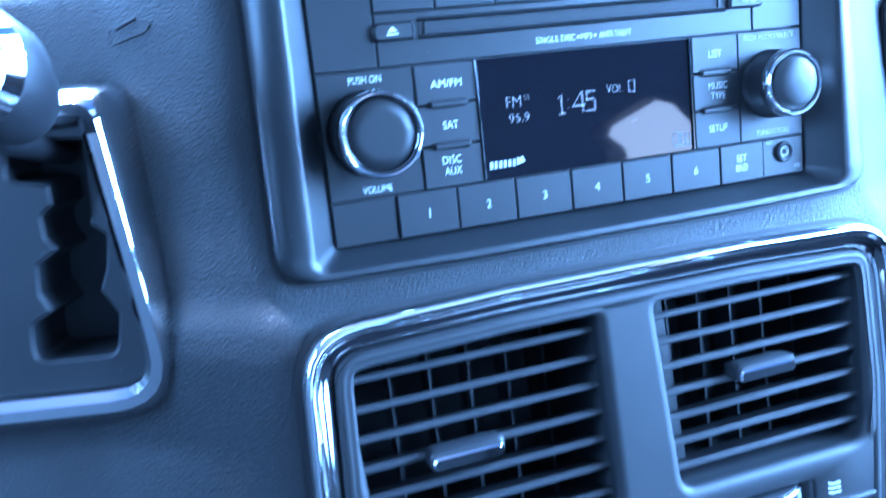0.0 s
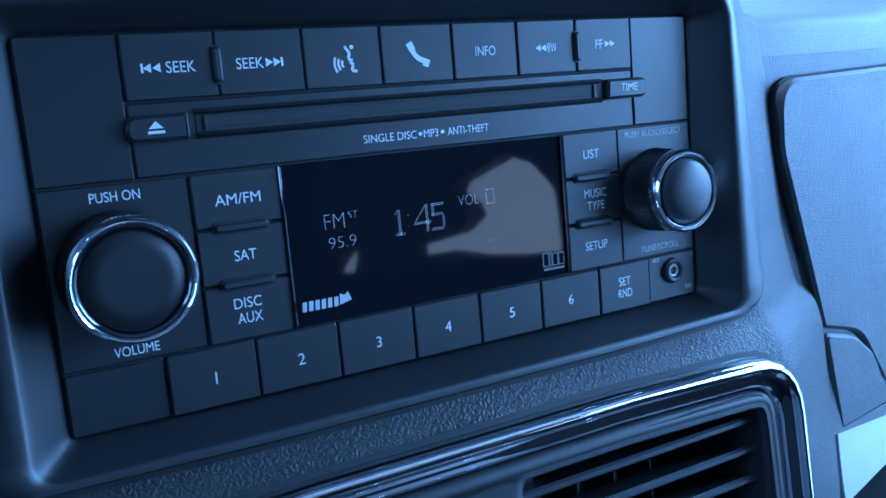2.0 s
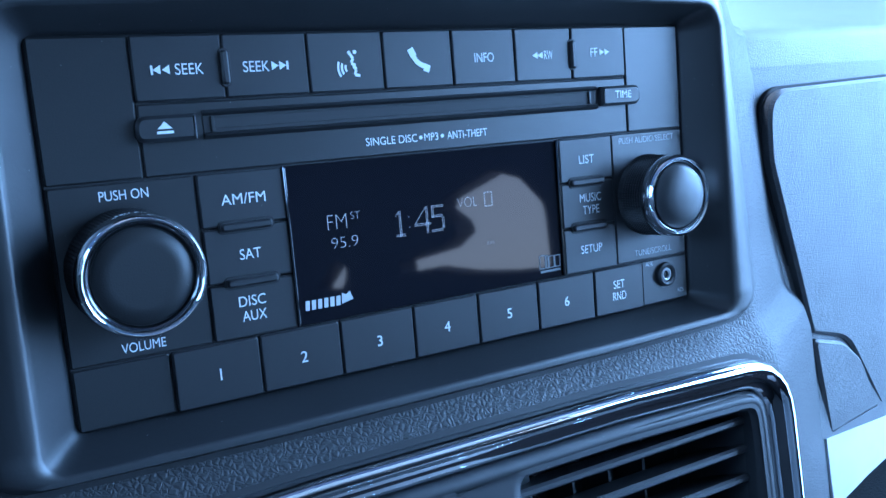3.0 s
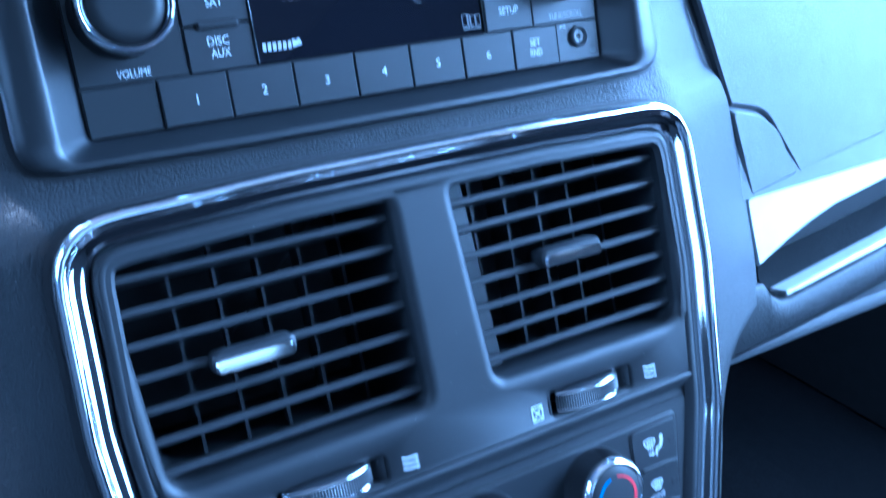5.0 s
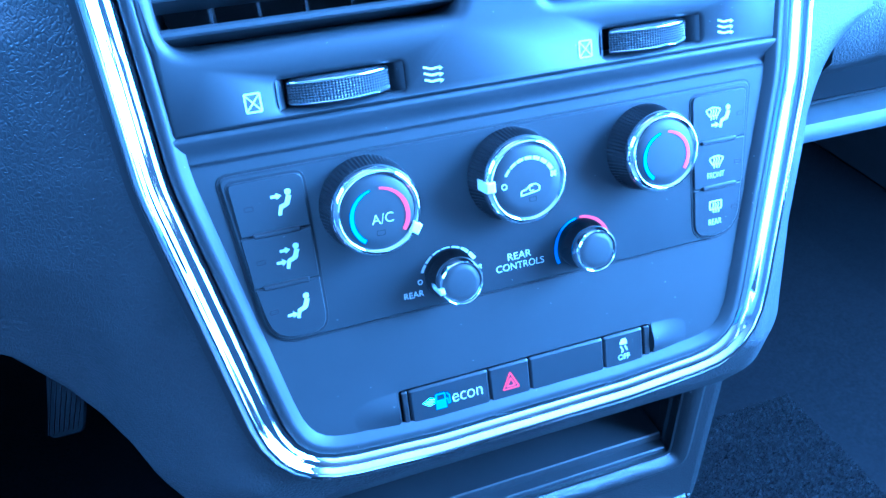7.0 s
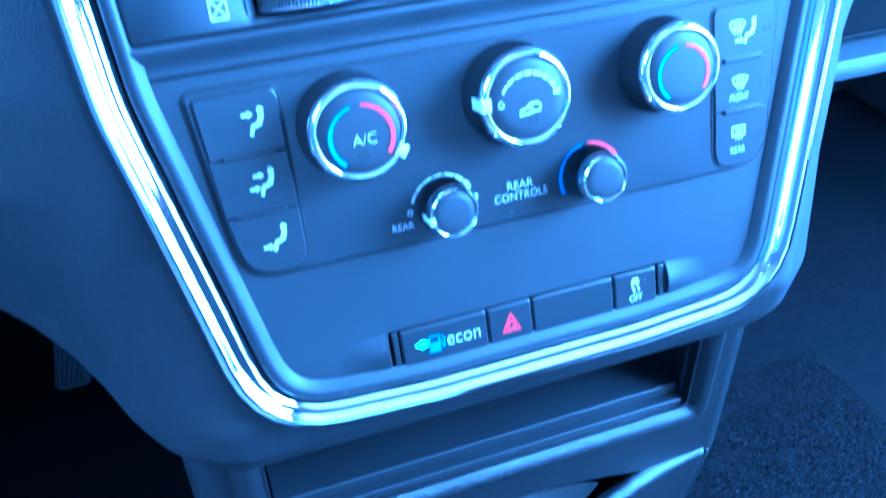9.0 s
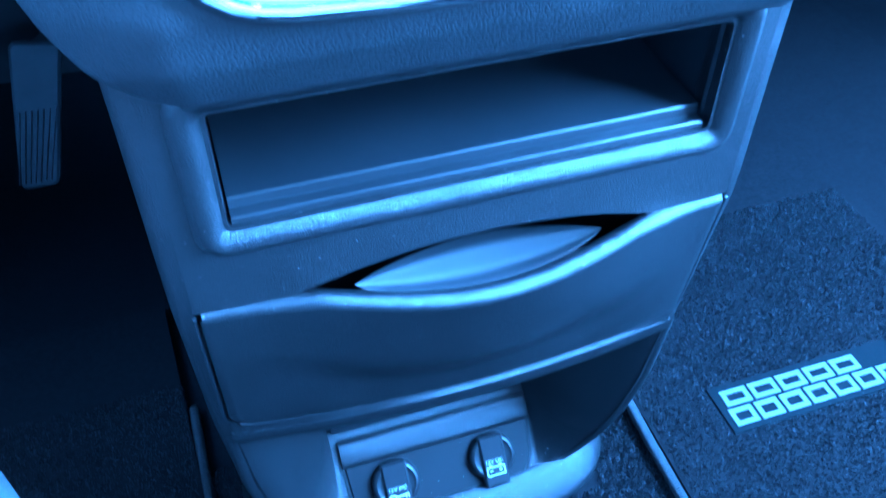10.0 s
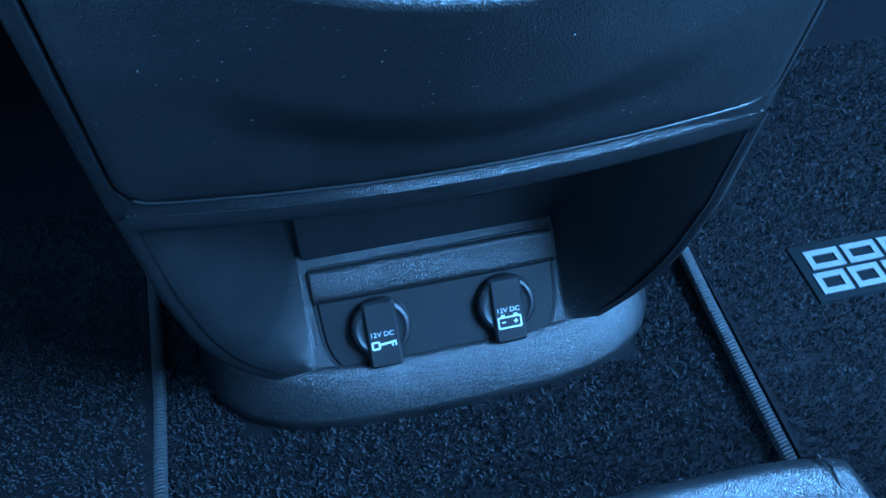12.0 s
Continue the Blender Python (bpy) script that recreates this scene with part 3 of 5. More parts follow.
INNER = rounded(mirrored([(0.05, -0.0430, 0.0001), (0.0925, -0.0430, 0.003), (0.0925, 0.0432, 0.003), (0.05, 0.0432, 0.0001)]), 6)


def lean_y(pts, y_low, y_high):
    """A loop that stands further back towards the top."""
    return [(x, y_low + (y_high - y_low) * max(0.0, (z + 0.053) / 0.118) ** 2.2, z) for x, z in pts]


def mix_loops(a, b, t):
    return [(p[0] + (q[0] - p[0]) * t, p[1] + (q[1] - p[1]) * t) for p, q in zip(a, b)]


part("frame", stack([lean_y(offset(BEZEL_OUT, -0.0004), 0.004, 0.014), lean_y(BEZEL_OUT, -0.0088, 0.0045), lean_y(offset(BEZEL_OUT, 0.0012), -0.0104, 0.0015), lean_y(mix_loops(BEZEL_OUT, LIP, 0.35), -0.0112, -0.0030),
                     lean_y(mix_loops(BEZEL_OUT, LIP, 0.7), -0.0112, -0.0068), lean_y(mix_loops(BEZEL_OUT, LIP, 0.92), -0.0108, -0.0084), lean_y(LIP, -0.0098, -0.0085),
                     lean_y(mix_loops(LIP, INNER, 0.12), -0.0084, -0.0076), lean_y(mix_loops(LIP, INNER, 0.85), -0.0008, -0.0006), at(INNER, 0.0016), at(INNER, 0.006)], False), BEZEL, bezel, smooth=50)
part("seam", stack([[(x, skin_y(x, z) - 0.0004, z) for x, z in offset(BEZEL_OUT, d)] for d in (-0.0017, 0.0012)], False), GAP, bezel, "dark shadow gap round the bezel")

radio = thing("car_radio", DASH, "black car radio with lit display and two chrome-ringed knobs", "radio")
part("faceplate", key(rrect(-0.0926, 0.0926, -0.0431, 0.0433, 0.002), 0.0010, 0.010), GAP, radio, "black body behind the keys")
G = 0.00022  # half a joint


def cell(x0, x1, z0, z1, name, front=0.0, material=KEY, r=0.0006, bevel=0.00035):
    return part(name, key(rrect(x0 + G, x1 - G, z0 + G, z1 - G, r, 3), front, 0.0022, bevel), material, radio)


ROWS = [0.0430, 0.0281, 0.0115, -0.0015, -0.0148, -0.0284, -0.0428]
TOP = [-0.0922, -0.0715, -0.0510, -0.0303, -0.0100, 0.0104, 0.0305, 0.0502, 0.0703, 0.0922]
LOW = [-0.0922, -0.0708, -0.0500, -0.0290, -0.0080, 0.0122, 0.0326, 0.0534, 0.0729, 0.0922]
for i, (a, b) in enumerate(zip(TOP, TOP[1:])):
    blank = i in (0, 8)
    cell(a, b, 0.0281 if not blank else 0.0115, 0.0430, "blank_panel" if blank else "preset_key", 0.0004 if blank else 0.0, FACE if blank else KEY)
cell(-0.0715, 0.0703, 0.0115, 0.0281, "slot_panel", 0.0004, FACE)
for a, b in zip(LOW[1:-2], LOW[2:-1]):
    cell(a, b, -0.0428, -0.0284, "preset_key", -0.0004)
cell(-0.0922, -0.0708, -0.0428, -0.0284, "blank_panel", 0.0004, FACE)
cell(-0.0922, -0.0605, -0.0284, 0.0115, "knob_panel", 0.0004, FACE)
cell(0.0729, 0.0922, -0.0428, -0.0284, "socket_panel", 0.0004, FACE)
cell(0.0634, 0.0922, -0.0284, 0.0115, "knob_panel", 0.0004, FACE)
for a, b in zip(ROWS[2:5], ROWS[3:6]):
    cell(-0.0605, -0.0394, b, a, "source_key")
    cell(0.0434, 0.0634, b, a, "menu_key")
part("display", key(rrect(-0.0392, 0.0424, -0.0282, 0.0113, 0.0004, 2), 0.0002, 0.0022, 0.0003), GLASS_BLACK, radio, "dark reflective display window")
part("display_edge", key(rrect(-0.0397, -0.0391, -0.0282, 0.0113, 0.0002, 2), -0.0006, 0.002, 0.0002), SMOKED, radio, "thin bright edge")
part("display_edge", key(rrect(0.0423, 0.0430, -0.0282, 0.0113, 0.0002, 2), -0.0006, 0.002, 0.0002), SMOKED, radio, "thin bright edge")
# disc slot
part("disc_slot", key(rrect(-0.0572, 0.0580, 0.0206, 0.0246, 0.0004, 2), 0.0002, 0.002, 0.0001), GAP, radio, "black disc slot")
part("slot_flap", key(rrect(-0.0545, 0.0540, 0.0215, 0.0240, 0.0003, 2), 0.00012, 0.001, 0.0001), GAP, radio, "dark dust flap")
for x in (-0.0550, 0.0560):
    part("slot_guide", key(rrect(x - 0.0004, x + 0.0004, 0.0209, 0.0243, 0.0002, 2), -0.0003, 0.001, 0.0001), KEY, radio, "small guide at the end of the slot")
part("slot_lip", stack([[(-0.0572, 0.0003, 0.0206), (-0.0572, -0.0012, 0.0200), (-0.0572, 0.0003, 0.0192)], [(0.0585, 0.0003, 0.0206), (0.0585, -0.0012, 0.0200), (0.0585, 0.0003, 0.0192)]], True, True), KEY, radio)
part("slot_lip", stack([[(-0.0572, 0.0003, 0.0259), (-0.0572, -0.0008, 0.0252), (-0.0572, 0.0003, 0.0246)], [(0.0585, 0.0003, 0.0259), (0.0585, -0.0008, 0.0252), (0.0585, 0.0003, 0.0246)]], True, True), KEY, radio)
eject = part("eject_key", key(rounded([(-0.0728, 0.0194, 0.0026), (-0.0590, 0.0194, 0.0004), (-0.0590, 0.0252, 0.0004), (-0.0722, 0.0252, 0.0026)], 5), -0.0016, 0.002, 0.0008), KEY, radio)
part("eject_mark", flat([[(-0.0678, 0.0222), (-0.0646, 0.0222), (-0.0662, 0.0238)], bar(-0.0680, 0.0214, -0.0644, 0.0214, 0.0006)], -0.00172), PRINT, eject)
timek = part("time_key", key(rounded([(0.0596, 0.0199, 0.0006), (0.0745, 0.0199, 0.0026), (0.0747, 0.0256, 0.0026), (0.0598, 0.0256, 0.0006)], 5), -0.0016, 0.002, 0.0008), KEY, radio)
lettering("TIME", 0.0674, 0.0230, 0.0022, -0.00172, timek, width=0.0062)
# rocker pips between keys
for x, z in [(-0.0508, 0.0352), (0.0504, 0.0352)]:
    part("pip_gap", key(rrect(x - 0.0014, x + 0.0014, z - 0.0044, z + 0.0044, 0.0013), -0.00025, 0.001, 0.0001), GAP, radio, "dark gap round the pip")
    part("rocker_pip", key(rrect(x - 0.0009, x + 0.0009, z - 0.0039, z + 0.0039, 0.0008), -0.0012, 0.001, 0.0005), KEY, radio)
for x0, x1 in [(-0.0562, -0.0436), (0.0468, 0.0592)]:
    for z in ROWS[3:5]:
        part("pip_gap", key(rrect(x0 - 0.0006, x1 + 0.0006, z - 0.0016, z + 0.0016, 0.0015), -0.00025, 0.001, 0.0001), GAP, radio, "dark gap round the pip")
        part("rocker_pip", key(rrect(x0, x1, z - 0.0010, z + 0.0010, 0.0010), -0.0013, 0.001, 0.0005), KEY, radio)

T = -0.00015
for s, x, z, w in [("SEEK", -0.0589, 0.0352, 0.0064), ("SEEK", -0.0433, 0.0352, 0.0064), ("INFO", 0.0203, 0.0353, 0.0062), ("RW", 0.0419, 0.0353, 0.0030), ("FF", 0.0584, 0.0356, 0.0026),
                   ("AM/FM", -0.0499, 0.0049, 0.0107), ("SAT", -0.0497, -0.0083, 0.0052), ("DISC", -0.0505, -0.0195, 0.0066), ("AUX", -0.0503, -0.0231, 0.0060),
                   ("LIST", 0.0533, 0.0050, 0.0056), ("MUSIC", 0.0540, -0.0063, 0.0080), ("TYPE", 0.0540, -0.0099, 0.0062), ("SETUP", 0.0534, -0.0215, 0.0080), ("SET ", 0.0628, -0.0338, 0.0044), ("RND ", 0.0628, -0.0374, 0.0052)]:
    lettering(s.strip(), x, z, 0.0025, T if s == s.strip() else -0.00055, radio, width=w)
for s, x, z, h, w in [("PUSH ON", -0.0764, 0.0086, 0.0022, 0.0105), ("VOLUME", -0.0763, -0.0256, 0.0022, 0.0097), ("PUSH AUDIO/SELECT", 0.0775, 0.0091, 0.0019, 0.0222), ("TUNE/SCROLL", 0.0781, -0.0256, 0.0019, 0.0152),
                      ("AUX", 0.0761, -0.0297, 0.0015, 0.0030), ("RES", 0.0889, -0.0398, 0.0013, 0.0026), ("SINGLE DISC", -0.0094, 0.0154, 0.0020, 0.0148), ("MP3", 0.0022, 0.0154, 0.0020, 0.0042), ("ANTI-THEFT", 0.0134, 0.0154, 0.0020, 0.0126)]:
    lettering(s, x, z, h, 0.00025, radio, PRINT if h > 0.00195 else PRINT_SOFT, w)
part("separator_dot", flat([disc(-0.0009, 0.0154, 0.0005), disc(0.0056, 0.0154, 0.0005)], 0.00025), PRINT, radio)
for i, x in enumerate([-0.0601, -0.0392, -0.0184, 0.0019, 0.0223, 0.0427]):
    lettering(str(i + 1), x, -0.0357, 0.0028, -0.00055, radio)


def arrow(x, z, w, h, d):
    return [(x, z + h / 2), (x, z - h / 2), (x + d * w, z)]


part("rewind_mark", flat([bar(-0.0672, 0.0342, -0.0672, 0.0362, 0.0005), arrow(-0.0653, 0.0352, 0.0017, 0.0020, -1), arrow(-0.0633, 0.0352, 0.0017, 0.0020, -1)], T), PRINT, radio)
part("forward_mark", flat([arrow(-0.0395, 0.0352, 0.0017, 0.0020, 1), arrow(-0.0376, 0.0352, 0.0017, 0.0020, 1), bar(-0.0356, 0.0342, -0.0356, 0.0362, 0.0005)], T), PRINT, radio)
part("rewind_mark", flat([arrow(0.0381, 0.0353, 0.0018, 0.0018, -1), arrow(0.0399, 0.0353, 0.0018, 0.0018, -1)], T), PRINT, radio)
part("forward_mark", flat([arrow(0.0605, 0.0356, 0.0018, 0.0018, 1), arrow(0.0624, 0.0356, 0.0018, 0.0018, 1)], T), PRINT, radio)
part("voice_mark", flat([b for r in (0.0016, 0.0026, 0.0036) for b in arc_band(-0.0190, 0.0340, r, 0.00055, 155, 215, 5)] +
                        [bar(-0.0196, 0.0380, -0.0184, 0.0362, 0.0007), bar(-0.0184, 0.0362, -0.0190, 0.0352, 0.0007), bar(-0.0190, 0.0350, -0.0178, 0.0346, 0.0007), bar(-0.0186, 0.0343, -0.0176, 0.0336, 0.0007),
                         bar(-0.0178, 0.0334, -0.0182, 0.0323, 0.0007), bar(-0.0182, 0.0322, -0.0168, 0.0320, 0.0007), disc(-0.0178, 0.0378, 0.0005)], T), PRINT, radio)
part("telephone_mark", flat(arc_band(0.0026, 0.0378, 0.0042, 0.0013, 186, 262, 9) + [bar(-0.0022, 0.0382, -0.0012, 0.0362, 0.0018), bar(0.0016, 0.0334, 0.0032, 0.0328, 0.0019)], T), PRINT, radio)

# display read-out: dots and strokes of the lit segments
Y = 0.00008
for s, x, z, h, w in [("FM", -0.0268, -0.0036, 0.0036, 0.0052), ("ST", -0.0218, -0.0025, 0.0017, 0.0026), ("95.9", -0.0252, -0.0089, 0.0027, 0.0072), ("VOL", 0.0116, -0.0030, 0.0026, 0.0062), ("INFO", 0.0182, -0.0150, 0.0009, 0.0024)]:
    lettering(s, x, z, h, Y, radio, LCD, w, -0.03, "readout")


def dot_strokes(strokes, w):
    out = []
    for x0, z0, x1, z1 in strokes:
        k = max(1, int(math.hypot(x1 - x0, z1 - z0) / (w * 1.5)))
        out += [disc(x0 + (x1 - x0) * i / k, z0 + (z1 - z0) * i / k, w / 2, 6) for i in range(k + 1)]
    return out


CL = []
for d in (0.0, 0.00042):
    CL += [(-0.0094 + d, -0.0032, -0.0094 + d, -0.0094), (-0.0014 + d, -0.0028, -0.0014 + d, -0.0096), (0.0004 + d, -0.0029, 0.0004 + d, -0.0056), (0.0035 + d, -0.0062, 0.0035 + d, -0.0088),
           (-0.0104, -0.0096 + d, -0.0080, -0.0096 + d), (-0.0049, -0.0075 + d, -0.0003, -0.0075 + d), (0.0004, -0.0032 + d, 0.0038, -0.0032 + d), (0.0004, -0.0058 + d, 0.0034, -0.0058 + d), (0.0002, -0.0096 + d, 0.0034, -0.0096 + d)]
CL += [(-0.0016, -0.0030, -0.0049, -0.0071), (-0.0104, -0.0042, -0.0096, -0.0034), (-0.0066, -0.0048, -0.0066, -0.0048), (-0.0066, -0.0076, -0.0066, -0.0076)]
part("clock_readout", flat(dot_strokes(CL, 0.00025), Y), LCD, radio, "dotted lit time of 1:45")
part("volume_readout", flat(dot_strokes([(0.0172, -0.0012, 0.0172, -0.0046), (0.0196, -0.0012, 0.0196, -0.0046), (0.0176, -0.0010, 0.0192, -0.0010), (0.0176, -0.0048, 0.0192, -0.0048)], 0.0004), Y), LCD, radio)
# maker's marks as plain shapes
for x in [-0.0377 + 0.00165 * i for i in range(6)]:
    part("maker_bar", flat([[(x + 0.0003, -0.0246), (x + 0.0014, -0.0246), (x + 0.0016, -0.0222), (x + 0.0005, -0.0222)]], Y), PRINT_SOFT, radio)
part("maker_bar", flat([[(-0.0276, -0.0244), (-0.0244, -0.0236), (-0.0252, -0.0214), (-0.0262, -0.0222), (-0.0274, -0.0216)]], Y), PRINT_SOFT, radio)
for x0, x1, z1 in ((0.0343, 0.0363, -0.0212), (0.0366, 0.0373, -0.0214), (0.0376, 0.0394, -0.0217), (0.0397, 0.0415, -0.0217)):
    part("disc_mark", flat(box_outline(x0, x1, -0.0250, z1, 0.0003), Y), PRINT_DIM, radio, "plain grey box")
part("disc_mark", flat([bar(0.0344, -0.0259, 0.0415, -0.0259, 0.0007)], Y), PRINT_DIM, radio, "plain grey bar")


def big_knob(cx, cz, r, name, domed, sink=0.0):
    """A knurled radio knob with a stepped chrome ring round its cap; sink shortens its barrel."""
    turns = 15

    def turned(profile, *rest, **more):
        return lathe(cx, cz, [(a, y + sink) for a, y in profile], *rest, **more)

    barrel = [(r * (1.015 + 0.02 * j / turns) - (0.00026 if j % 2 else 0.0), -0.0122 + (0.0112 - sink) * j / turns) for j in range(turns + 1)]
    k = part(name, turned([(r * 0.9, -0.0150), (r * 0.985, -0.0138)] + barrel + [(r * 1.05, 0.0006 - sink), (r * 1.05, 0.002 - sink)], 200, depth=0.00034, ridge_rows=range(2, turns + 3)), RUBBER, radio, "dark knurled knob", smooth=20)
    part("chrome_ring", turned([(r * 0.880, -0.0142), (r * 0.885, -0.0158), (r * 0.90, -0.0166), (r * 0.94, -0.0170), (r * 0.98, -0.0164), (r * 1.01, -0.0152), (r * 1.03, -0.0134), (r * 0.99, -0.0122)], 72), CHROME, k, "polished chrome ring", smooth=75)
    part("inner_ring", turned([(r * 0.79, -0.0142), (r * 0.80, -0.0150), (r * 0.815, -0.0158), (r * 0.86, -0.0163), (r * 0.885, -0.0160), (r * 0.895, -0.0150)], 72), SMOKED, k, "dim bevelled ring inside the chrome", smooth=75)
    prof = [(r * 0.01, -0.0156), (r * 0.5, -0.0156), (r * 0.77, -0.0155), (r * 0.805, -0.0148)] if not domed else [(r * 0.01, -0.0194), (r * 0.3, -0.0192), (r * 0.55, -0.0186), (r * 0.72, -0.0174), (r * 0.80, -0.0158)]
    part("cap", turned(prof, 48), KNOB_TOP if domed else FACE, k, "satin cap", smooth=60)
    return k


big_knob(-0.0772, -0.0079, 0.0130, "volume_knob", False)
big_knob(0.0774, -0.0081, 0.0120, "tune_knob", True, 0.0036)
jack = part("audio_socket", lathe(0.0826, -0.0339, [(0.0020, 0.0012), (0.0021, -0.0002), (0.0024, -0.0008), (0.0031, -0.0011), (0.0038, -0.0007), (0.0040, 0.0006)], 32), KEY, radio, "black socket rim")
part("contact", lathe(0.0826, -0.0339, [(0.0012, 0.0010), (0.0013, -0.0003), (0.0017, -0.0005), (0.0021, -0.0002), (0.0022, 0.0010)], 24), SILVER, jack, "bright metal contact")
part("socket_hole", lathe(0.0826, -0.0339, [(0.0001, 0.0006), (0.0006, 0.0006), (0.0013, 0.0007)], 20), GAP, jack, "black hole")

# ---- climate panel ----
panel = thing("climate_panel", VENT, "satin grey centre panel with air vents in a chrome surround", "dash panel")


def inner_ring(d):
    """The surround's outline drawn in by d, less so along its foot."""
    return [(x, z - 0.0020 * min(1.0, max(0.0, (-0.252 - z) / 0.010))) for x, z in offset(RING, d)]


IN2 = inner_ring(0.0118)
part("chrome_surround", stack([at(inner_ring(d) if d > 0.004 else offset(RING, d), y) for d, y in ((-0.0012, 0.004), (-0.0011, -0.0026), (-0.0006, -0.0042), (0.0003, -0.0051), (0.0012, -0.0053), (0.0020, -0.0049), (0.0027, -0.0040), (0.0034, -0.0034), (0.0046, -0.0029), (0.0060, -0.0025), (0.0071, -0.0017), (0.0079, -0.0006), (0.0084, 0.0004), (0.0088, 0.0018))], False), CHROME, panel, "polished chrome surround", smooth=60)
part("panel_rim", stack([at(inner_ring(d), y) for d, y in ((0.0086, 0.0004), (0.0088, -0.0010), (0.0094, -0.0018), (0.0104, -0.0023), (0.0114, -0.0024), (0.0122, -0.0021), (0.0146, -0.0001))], False), PANEL, panel, "matt rim of the panel", smooth=50)
part("seam", stack([at(offset(RING, -0.0030), 0.0016), at(offset(RING, -0.0014), 0.0012)], False), GAP, panel, "dark shadow gap")
STEP = -0.1655
upper, lower = [], []
for x, z in IN2:
    (upper if z > STEP else lower).append((x, z))
xs = max(x for x, z in IN2 if abs(z - STEP) < 0.006)
i0 = next(i for i in range(len(IN2)) if IN2[i - 1][1] <= STEP < IN2[i][1])
n_up = len(upper)
UP = [IN2[(i0 + i) % len(IN2)] for i in range(n_up)]
LO = [IN2[(i0 + n_up + i) % len(IN2)] for i in range(len(IN2) - n_up)]
UP = UP + [(-xs, STEP), (xs, STEP)]
LO = LO + [(xs, STEP - 0.0080), (-xs, STEP - 0.0080)]
LO = [(x, min(z, STEP - 0.0080)) for x, z in LO]
VENT_L = rounded([(-0.0950, -0.1440, 0.009), (-0.0115, -0.1432, 0.006), (-0.0130, -0.0748, 0.004), (-0.0985, -0.0748, 0.008)], 7)
VENT_R = rounded([(0.0140, -0.1432, 0.006), (0.0965, -0.1440, 0.009), (0.0975, -0.0748, 0.009), (0.0090, -0.0748, 0.004)], 7)
SLOT_L, SLOT_R = rrect(-0.0682, -0.0312, -0.1622, -0.1538, 0.002), rrect(0.0330, 0.0690, -0.1622, -0.1538, 0.002)
ROW = rrect(-0.0462, 0.0462, -0.2700, -0.2572, 0.0008)
part("upper_panel", plate(UP, [VENT_L, VENT_R, SLOT_L, SLOT_R], -0.0022, 0.014, 0.0016, (0.0036, 0.0036)), PANEL, panel, smooth=50)
part("crease", stack([[(x, y, STEP - dz) for x in (-xs - 0.0004, xs + 0.0004)] for dz, y in ((-0.0008, -0.0006), (0.0, -0.0021), (0.0012, -0.0020), (0.0035, -0.0006), (0.006, 0.0010), (0.0082, 0.0003), (0.0095, 0.0020))], False, False, closed=False), PANEL, panel, "soft fold across the panel", smooth=70)


def swell_point(s, v):
    """A point of the soft swell at the end of the switch row: s runs out from the switches, v across."""
    return 0.0472 + 0.0170 * s, -0.2632 + 0.0072 * v, 0.00008 - 0.0020 * (1 - s) ** 2 * (1 + 0.8 * s) * (1 - v * v) ** 2


part("lower_panel", plate(LO, [ROW], 0.0, 0.012, 0.0006), PANEL, panel)
for side in (1, -1):
    part("swell", stack([[(side * x, y, z) for x, z, y in [swell_point(i / 14, v / 9) for v in range(-9, 10)]] for i in range(15)], False, False, closed=False), PANEL, panel, "soft swell beside the switches", smooth=80)
part("backing", slab(-0.106, 0.106, 0.0125, 0.0140, -0.272, -0.165), GAP, panel, "dark space behind the panel")


def air_vent(outline, x0, x1, slats, tab, name):
    v = part(name, stack([at(outline, 0.004), at(offset(outline, 0.001), 0.030), at(offset(outline, 0.004), 0.055)], False, True), HAZED_DUCT, panel, "louvred air vent with a chrome-tipped slider")
    for z in slats:
        lp = [[(x, 0.0038, z + 0.0008), (x, 0.0030, z + 0.0001), (x, 0.0030, z - 0.0010), (x, 0.0036, z - 0.0017), (x, 0.0205, z - 0.0052), (x, 0.0210, z - 0.0042)] for x in (x0(z), x1(z))]
        part("slat", stack(lp, True, True), SLAT, v)
    m = 6
    for i in range(m):
        xa = x0(-0.11) + 0.0175 + 0.0141 * i
        part("vane", stack([[(xa - 0.0005, 0.0222, z), (xa + 0.0005, 0.0222, z), (xa + 0.0032, 0.040, z), (xa + 0.0022, 0.040, z)] for z in (-0.1425, -0.0755)], True, True), HAZED_DUCT, v)
    tx0, tx1, tz = tab
    t = part("slider", stack([at(rrect(tx0 + 0.001, tx1 - 0.001, tz - 0.0024, tz + 0.0024, 0.002), -0.0030), at(rrect(tx0, tx1, tz - 0.0031, tz + 0.0031, 0.0026), -0.0020), at(rrect(tx0, tx1, tz - 0.0033, tz + 0.0033, 0.0026), 0.0030), at(rrect(tx0 + 0.002, tx1 - 0.002, tz - 0.002, tz + 0.002, 0.0015), 0.008)], True), SLAT, v, "grey slider tab")
    part("slider_trim", stack([at(rrect(tx0 + 0.0012, tx1 - 0.0012, tz - 0.0026, tz + 0.0006, 0.0015), -0.0036), at(rrect(tx0 + 0.0006, tx1 - 0.0006, tz - 0.0030, tz + 0.0012, 0.0018), -0.0028), at(rrect(tx0 + 0.0006, tx1 - 0.0006, tz - 0.0030, tz + 0.0012, 0.0018), -0.0010)], True), CHROME, t, "polished chrome tip")
    return v


